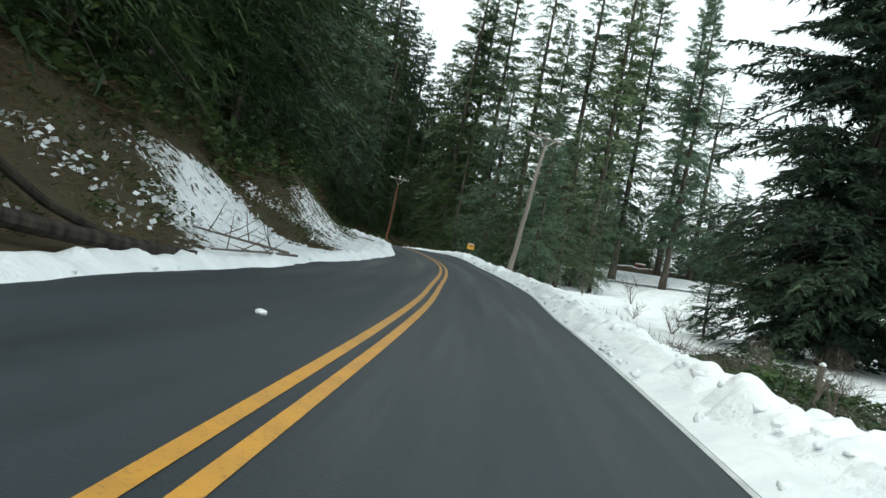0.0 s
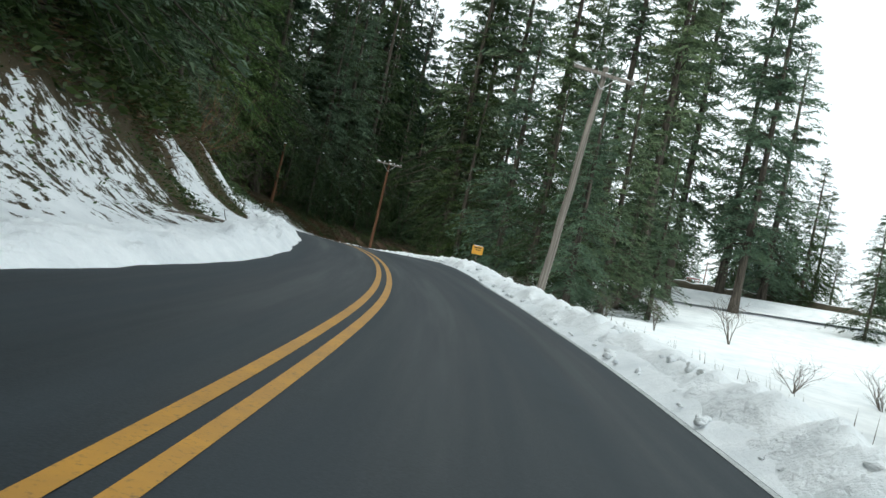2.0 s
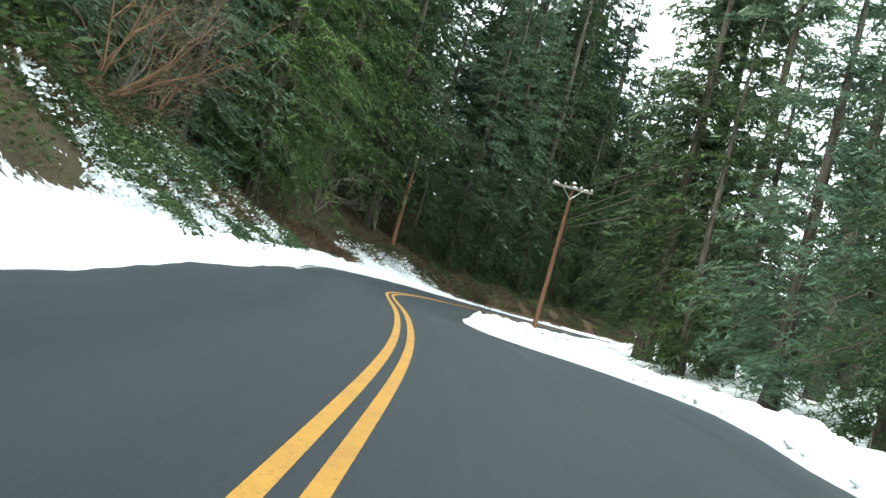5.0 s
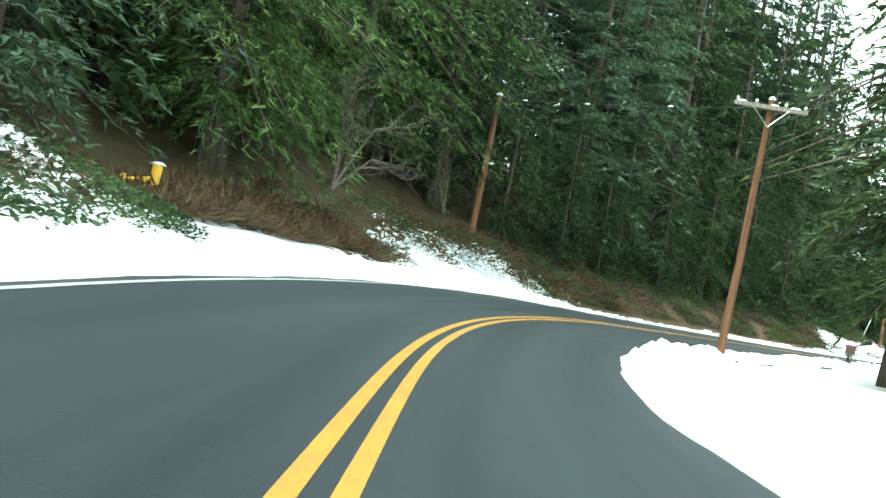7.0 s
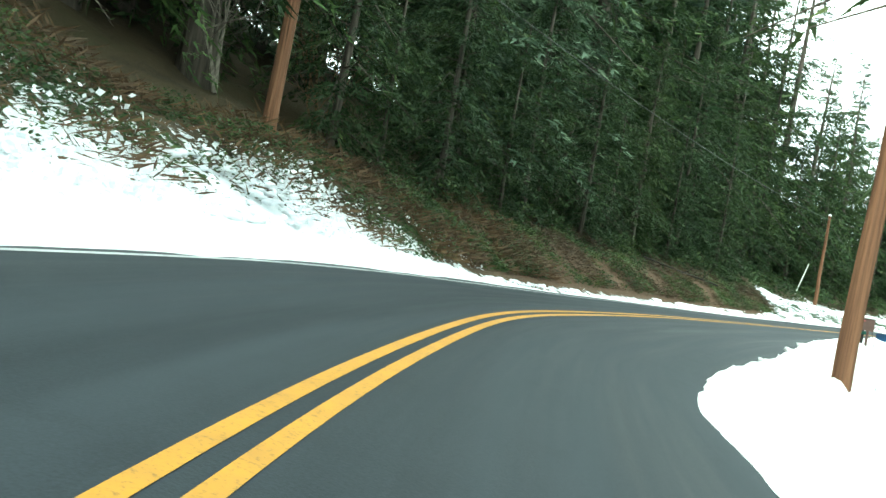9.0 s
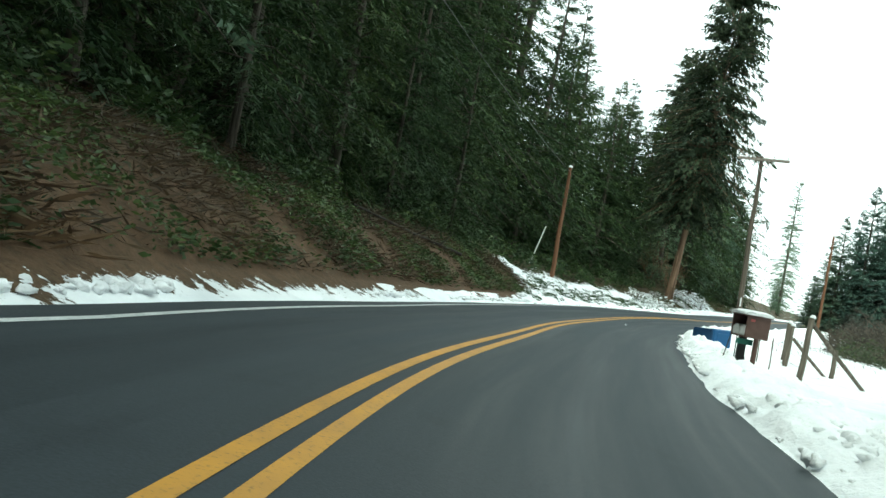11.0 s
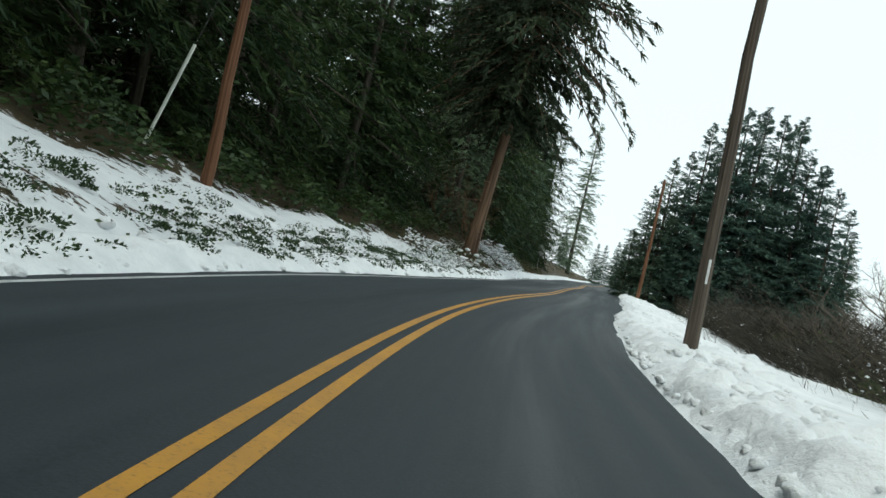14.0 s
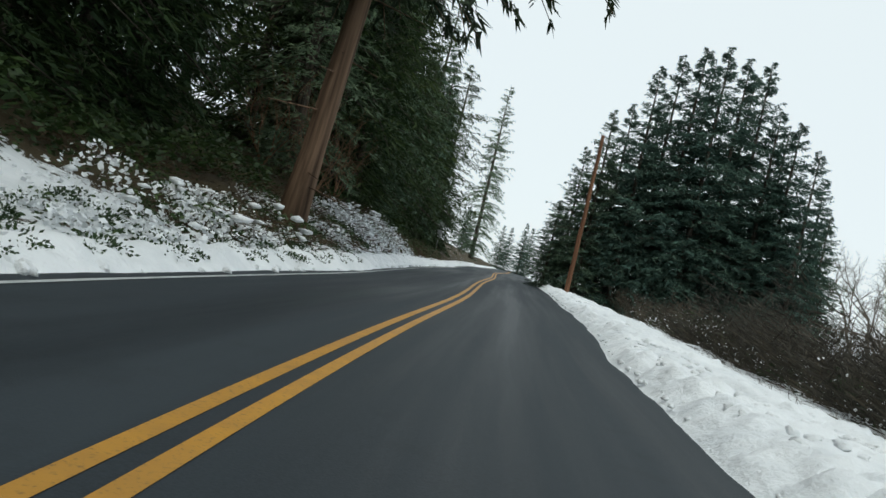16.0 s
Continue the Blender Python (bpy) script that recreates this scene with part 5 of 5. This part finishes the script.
# yellow gate
def gate():
    e = thing("pipe_gate", "yellow steel pipe gate end beside a side track", "gate")
    a, b = (-16.25, 73.95), (-16.68, 73.65)
    za, zb2 = z_at(*a), z_at(*b)
    part("gate_post", tube([(a[0], a[1], za - .3), (a[0], a[1], 2.50)], 0.09, 14), M_GATE, e)
    part("gate_post", tube([(b[0], b[1], zb2 - .3), (b[0], b[1], 2.24)], 0.06, 12), M_GATE, e)
    part("top_rail", tube([(a[0], a[1], 2.26), (b[0], b[1], 2.14)], 0.035, 10), M_GATE, e)
    part("diagonal_rail", tube([(a[0] - .1, a[1] - .08, 2.24), (b[0] + .05, b[1] + .04, 1.6)], 0.05, 10), M_GATE, e)
    part("snow_cap", snow_pad(.2, .2, .05, 5), M_CLEAN, e, "", Matrix.Translation((a[0], a[1], 2.497)))


gate()


# mail shelter
def mail_shelter():
    x, y = -1.42, 107.1
    ang = -6
    z0 = 0.48
    e = thing("mailbox_shelter", "brown wooden mailbox shelter under thick snow, on dark posts", "mailbox", m=pose(x, y, z0, 0, 0, ang) @ Matrix.Scale(0.67, 4))
    part("post", box(0.20, 0.15, 1.0, (-0.02, 0.20, 0.36), 0.01), M_DARK, e)
    part("post", box(0.10, 0.12, 1.0, (0.16, -0.24, 0.36), 0.008), M_BROWN, e)
    part("back_board", box(0.03, 0.86, 0.56, (0.36, 0, 1.16), 0.004), M_BROWN, e)
    for s in (-1, 1):
        part("side_board", box(0.66, 0.03, 0.56, (0.045, s * 0.43, 1.16), 0.004), M_BROWN, e)
    part("floor_board", box(0.66, 0.88, 0.03, (0.045, 0, 0.865), 0.004), M_BROWN, e)
    part("roof_board", box(0.80, 0.98, 0.03, (0.02, 0, 1.455), 0.004), M_BROWN, e)
    part("snow_top", snow_pad(0.84, 1.02, 0.13, 9), M_CLEAN, e, "thick white snow on the roof board", Matrix.Translation((0.02, 0, 1.468)))
    for k in (-0.22, 0.2):
        pr = [(.5 * .34 * math.cos(a), .34 * .5 * math.sin(a) if a <= math.pi else 0) for a in np.linspace(0, math.pi, 9)]
        ring = [(-0.17, -0.12)] + [(-c, s) for c, s in pr] + [(0.17, -0.12)]
        n = len(ring)
        v = [(xx, yy, zz) for xx in (-0.26, 0.22) for yy, zz in ring]
        f = [tuple(range(n)), tuple(range(2 * n - 1, n - 1, -1))] + [(i, n + i, n + (i + 1) % n, (i + 1) % n) for i in range(n)]
        mb = part("mailbox", (np.array(v), f), M_STEELGREY, e, "pale grey metal mailbox", Matrix.Translation((0, k, 1.01)))
        part("mailbox_door", box(0.012, 0.30, 0.22, (-0.268, 0, 0.0), 0.004), M_GLASSY, mb)
        part("flag", box(0.10, 0.008, 0.05, (-0.1, -0.175, 0.06), 0.002), M_RED, mb)
    part("newspaper_box", box(0.42, 0.16, 0.15, (-0.08, -0.05, 0.72), 0.01), M_GREENBOX, e, "green plastic newspaper tube")
    part("side_flag", box(0.12, 0.008, 0.07, (-0.12, -0.450, 1.33), 0.002), M_RED, e, "faded red flag on the side")


mail_shelter()


def lone_mailbox():
    x, y = -0.95, 108.25
    z0 = 0.80
    e = thing("newspaper_box", "small white plastic newspaper box with snow on thin rods", "newspaper box", m=pose(x, y, z0, 0, 0, -31) @ Matrix.Scale(0.9, 4))
    b = box(0.30, 0.24, 0.26, (0, 0, 0.56), 0)
    for v in b.verts:
        if v.co.z < 0.5:
            v.co.x *= 0.62
            v.co.y *= 0.62
    bmesh.ops.bevel(b, geom=b.edges[:], offset=0.015, segments=2, affect="EDGES")
    part("body", b, M_GLASSY, e)
    part("snow_cap", snow_pad(0.34, 0.27, 0.08, 12), M_CLEAN, e, "", Matrix.Translation((0, 0, 0.685)))
    for k, s in ((-.16, -.30), (.02, -.05), (.20, .22)):
        part("support_rod", tube([(k * 1.4, s * 1.3, -.45), (k * .5, s * .4, 0.46)], 0.014, 6), M_DARK, e)


lone_mailbox()


# toppled bin
def toppled_cart():
    u = Vector((0.15, -0.99, 0)).normalized()
    ang = math.degrees(math.atan2(u.y, u.x))
    x, y = 1.42, 113.5
    e = thing("wheeled_bin", "blue plastic wheeled bin lying on its side in snow", "bin", m=pose(x, y, 0.39, 2, 0, ang) @ Matrix.Scale(0.90, 4))
    b = box(1.0, 0.62, 0.60, (0, 0, 0.30), 0)
    for v in b.verts:
        if v.co.x < 0:
            v.co.y *= 0.82
            v.co.z = 0.30 + (v.co.z - 0.30) * 0.86
    bmesh.ops.bevel(b, geom=b.edges[:], offset=0.035, segments=2, affect="EDGES")
    body = part("body", b, M_BLUED, e, "dark blue tapered body")
    for k in (-.2, .1):
        part("rib", box(0.03, 0.012, 0.26, (k, -0.285 - 0.018 * (k + .5), 0.30), 0.004), M_BLUE, body)
    part("rim", box(0.07, 0.68, 0.66, (0.50, 0, 0.30), 0.02), M_BLUED, e)
    lid = part("lid", box(0.07, 0.64, 0.64, (0.565, 0, 0.31), 0.03), M_BLUE, e, "brighter blue lid")
    part("lid_panel", box(0.02, 0.40, 0.42, (0.605, 0, 0.31), 0.008), M_BLUE, lid)
    for s in (-1, 1):
        w = part("wheel", lathe([(.05, -.03), (.11, -.03), (.125, 0), (.11, .03), (.05, .03)], 18), M_DARK, e, "", pose(-0.40, s * 0.2, 0.14, 90, 0, 0))
    part("axle", tube([(-0.40, -.2, .14), (-.40, .2, .14)], 0.012, 6), M_METAL, e)
    part("snow_dust", snow_pad(0.7, 0.3, 0.02, 15), M_CLEAN, e, "", Matrix.Translation((0.05, 0.05, 0.597)))


toppled_cart()


# fence remains
def fence_post(x, y, h, r, lean=(0, 0), cap=True):
    z0 = z_at(x, y)
    e = thing("fence_post", "weathered grey wooden fence post in the snow", "fence post", "old fence posts", Matrix.LocRotScale((x, y, z0 - 0.3), Euler((lean[1], lean[0], 0)), None))
    zz = np.linspace(0, 1, 6)
    part("post", tube([(0.012 * math.sin(k * 5), 0.012 * math.cos(k * 7), k * (h + 0.3)) for k in zz], r * (1.05 - .15 * zz), 9), M_POST, e)
    if cap:
        part("snow_cap", lathe([(r * .7, 0), (r * 1.0, .02), (r * .8, .06), (r * .3, .09)], 9), M_CLEAN, e, "", Matrix.Translation((0, 0, h + 0.295)))


def fence_brace(a, b, r=0.06):
    e = thing("fence_brace", "slanting weathered pole bracing an old fence post", "fence brace", "old fence braces")
    part("pole", tube([a, tuple((np.array(a) + np.array(b)) / 2 + np.array([0, 0, -0.02])), b], [r, r, r * .85], 8), M_POST, e)


fence_post(2.70, 111.33, 1.55, 0.075, (0.06, 0))
fence_brace((2.78, 111.33, z_at(2.70, 111.33) + 1.45), (4.75, 111.6, z_at(4.75, 111.6) - 0.05), 0.055)
fence_post(6.04, 117.05, 1.17, 0.085, (0.03, 0))
fence_post(5.62, 116.35, 1.25, 0.055, (0.0, 0))
fence_post(5.30, 115.85, 1.22, 0.075, (0.06, 0))
fence_brace((5.42, 115.8, z_at(5.30, 115.85) + 0.85), (6.35, 115.3, z_at(6.35, 115.3) - 0.05), 0.05)
fence_post(6.42, 115.16, 0.85, 0.07, (0.05, 0), False)
fence_post(3.31, 113.55, 0.85, 0.018, (0.02, 0), False)
fence_post(2.1, 112.3, 0.75, 0.016, (0.05, 0), False)
fence_post(8.75, 18.0, 0.95, 0.085, (0.03, 0))
fence_post(7.95, 16.9, 0.85, 0.05, (0.45, 0), False)


# back of a far road sign
def far_sign():
    p = xy(186.0, -5.2)
    e = thing("road_sign", "pale round road signs on a post far along the road", "road sign", m=pose(p[0], p[1], z_at(p[0], p[1]) - .2, 0, 0, -38))
    part("post", box(0.06, 0.05, 2.6, (0, 0.03, 1.3), 0.004), M_METAL, e)
    part("upper_plate", lathe([(.30, -.006), (.30, .006)], 20), M_SIGNBACK, e, "", pose(0, 0, 2.35, 90, 0, 0))
    part("lower_plate", box(0.46, 0.012, 0.46, (0, 0, 1.72), 0.004), M_SIGNBACK, e)


far_sign()


# red vehicle at the far side of the field
def red_tractor():
    x, y = 24.6, 103.6
    e = thing("farm_tractor", "small faded red tractor under snow at the field's edge", "tractor", m=pose(x, y, z_at(x, y), 0, 0, 95))
    part("chassis", box(2.2, 0.5, 0.22, (0, 0, 0.62), 0.03), M_DARK, e)
    part("hood", box(1.15, 0.62, 0.55, (0.62, 0, 1.0), 0.06), M_RED, e)
    part("cab", box(0.85, 1.0, 0.35, (-0.55, 0, 0.95), 0.04), M_RED, e)
    for sx in (-0.93, -0.18):
        for s in (-1, 1):
            part("cab_post", box(0.06, 0.06, 0.72, (sx, s * 0.46, 1.45), 0.01), M_RED, e)
    part("roof", box(1.0, 1.12, 0.07, (-0.55, 0, 1.84), 0.02), M_RED, e)
    part("snow_top", snow_pad(1.0, 1.1, 0.12, 21), M_CLEAN, e, "", Matrix.Translation((-0.55, 0, 1.873)))
    part("snow_hood", snow_pad(1.1, 0.6, 0.10, 22), M_CLEAN, e, "", Matrix.Translation((0.62, 0, 1.272)))
    for px, r, w in ((-0.6, 0.62, 0.34), (0.95, 0.38, 0.22)):
        for s in (-1, 1):
            wh = part("wheel", lathe([(r * .55, -w / 2), (r * .95, -w / 2), (r, -w * .3), (r, w * .3), (r * .95, w / 2), (r * .55, w / 2)], 22), M_DARK, e, "", pose(px, s * (0.48 + w / 2), r, 90, 0, 0))
            part("rim", lathe([(.06, -w * .42), (r * .56, -w * .42), (r * .56, w * .42), (.06, w * .42)], 18), M_RED, wh)


red_tractor()


# low earth ridge behind the field
def field_ridge():
    n = 60
    t = np.linspace(0, 1, n)
    cx, cy = 16 + 46 * t, 100.5 - 9 * t + 1.2 * np.sin(t * 9)
    off = np.array([-1.5, -0.9, -0.45, 0.0, 0.45, 1.2])
    hh = np.array([-1.6, 0.55, 0.92, 1.0, 0.9, -1.6])
    P = []
    for i in range(n):
        zb = z_at(cx[i], cy[i])
        for o, h in zip(off, hh):
            P.append((cx[i] + 0.22 * o, cy[i] + o + 0.05 * math.sin(i * 3.1 + o), zb + h * (0.9 + 0.08 * math.sin(i * 1.7))))
    k = len(off)
    F, mi = [], []
    for i in range(n - 1):
        for j in range(k - 1):
            F.append((i * k + j, (i + 1) * k + j, (i + 1) * k + j + 1, i * k + j + 1))
            mi.append(1 if j >= 2 else 0)
    soil = plain("field_soil", (0.05, 0.042, 0.028), (0.10, 0.085, 0.055), 2.5, 0.9, 0.6, 0.05)
    me = mesh_of("earth_ridge", P, F, [soil, M_CLEAN], True, mi)
    tagged(new("earth_ridge", me), "low brown earth ridge with snow along its top", "ground", kind="structure")


field_ridge()


# fallen wood and small things on the first bank
def fallen_log(points, r0, r1, label, mat=None, twigs=0, seed=0):
    e = thing("fallen_branch" if r0 < 0.07 else "fallen_log", label, "fallen branch" if r0 < 0.07 else "log", "fallen wood on the bank")
    P = np.array(points, float)
    t = np.linspace(0, 1, 9)
    Q = np.stack([np.interp(t, np.linspace(0, 1, len(P)), P[:, k]) for k in range(3)], 1)
    part("trunk" if twigs or r0 > .07 else "stick", tube(Q, r0 + (r1 - r0) * t, 9), mat or M_BARK, e)
    r = random.Random(seed)
    for k in range(twigs):
        a = Q[2 + k % 6]
        w = Vector((r.uniform(-.3, .8), r.uniform(-1, .4), r.uniform(-.1, .7))) * r.uniform(.5, 1.3)
        part("twig", tube([a, (a[0] + w.x * .5, a[1] + w.y * .5, a[2] + w.z * .4), (a[0] + w.x, a[1] + w.y, a[2] + w.z)], [r1 * .8, r1 * .6, r1 * .25], 5), mat or M_BARK, e)


def bank(y, e, up=0.08):
    d = float(left_edge(y)) - NEAR * e
    p = xy(y, d)
    return (p[0], p[1], float(land_z(np.array([y]), np.array([d]))[0]) + up)


fallen_log([bank(9.6, 0.45, .05), bank(8.2, 0.62, .12), bank(7.0, 1.0, .16), bank(5.2, 1.7, .2)], 0.075, 0.10, "dark fallen log dusted with snow on the bank's foot", M_LOG, seed=1)
fallen_log([bank(8.5, 0.72, .05), bank(8.2, 1.4, .12), bank(7.9, 2.2, .16), bank(7.3, 3.4, .2)], 0.05, 0.065, "dark fallen log leaning down the cut bank", M_LOG, seed=2)
fallen_log([bank(15.0, 0.5, .08), bank(13.2, 0.95, .18), bank(11.4, 1.5, .25)], 0.028, 0.014, "bare fallen branch lying on the snow", M_TWIG, 7, 3)
fallen_log([bank(14.6, 0.15, .12), bank(12.6, 0.35, .14), bank(10.2, 0.5, .15)], 0.024, 0.013, "bare fallen branch lying on the snow", M_TWIG, 6, 4)
fallen_log([bank(116.0, 2.6, .15), bank(113.5, 3.4, .18), bank(110.5, 4.2, .2)], 0.05, 0.03, "thin fallen trunk on the earth bank", M_LOG, 3, 5)
fallen_log([bank(107.8, 4.6, .1), bank(106.2, 5.2, .12)], 0.05, 0.04, "short dark log on top of the earth bank", M_BARK, 0, 6)
fallen_log([bank(35.5, 1.1, .12), bank(34.2, 1.7, .2), bank(33.0, 2.3, .2)], 0.03, 0.015, "bare stick lying on the snow", M_TWIG, 2, 7)


def road_lump(x, y, r):
    s, d = station(x, y)
    b = bmesh.new()
    bmesh.ops.create_icosphere(b, subdivisions=3, radius=r)
    for v in b.verts:
        v.co *= 1 + 0.25 * noise.noise(v.co * 9)
        v.co.z *= 0.55
    ob = part("snow_lump", b, M_CLEAN, None, "", Matrix.Translation((x, y, float(road_z(np.array(s), np.array(d))) + r * 0.3)))
    tagged(ob, "single white snow lump lying on the asphalt", "snow lump")


road_lump(-1.63, 6.4, 0.055)
road_lump(1.16, 118.42, 0.028)


# dead trunks at the forest's edge
def snag(x, y, z1, r, lean):
    z0 = z_at(x, y) - .2
    e = thing("dead_tree", "grey dead trunk with broken stubs at the forest's edge", "dead tree", "dead trunks")
    t = np.linspace(0, 1, 8)
    P = np.stack([x + lean * t + .05 * np.sin(t * 6), y + .05 * np.cos(t * 5), z0 + (z1 - z0) * t], 1)
    part("trunk", tube(P, r * (1.1 - .6 * t), 9), M_BARK, e)
    rr = random.Random(int(x * 7))
    for k in range(9):
        a = P[rr.randrange(2, 8)]
        w = rr.uniform(0, 6.28)
        part("stub", tube([a, (a[0] + math.cos(w) * .6, a[1] + math.sin(w) * .6, a[2] + rr.uniform(-.2, .2))], [0.035, 0.012], 5), M_BARK, e)


snag(-12.6, 109.5, 7.2, 0.12, 0.5)
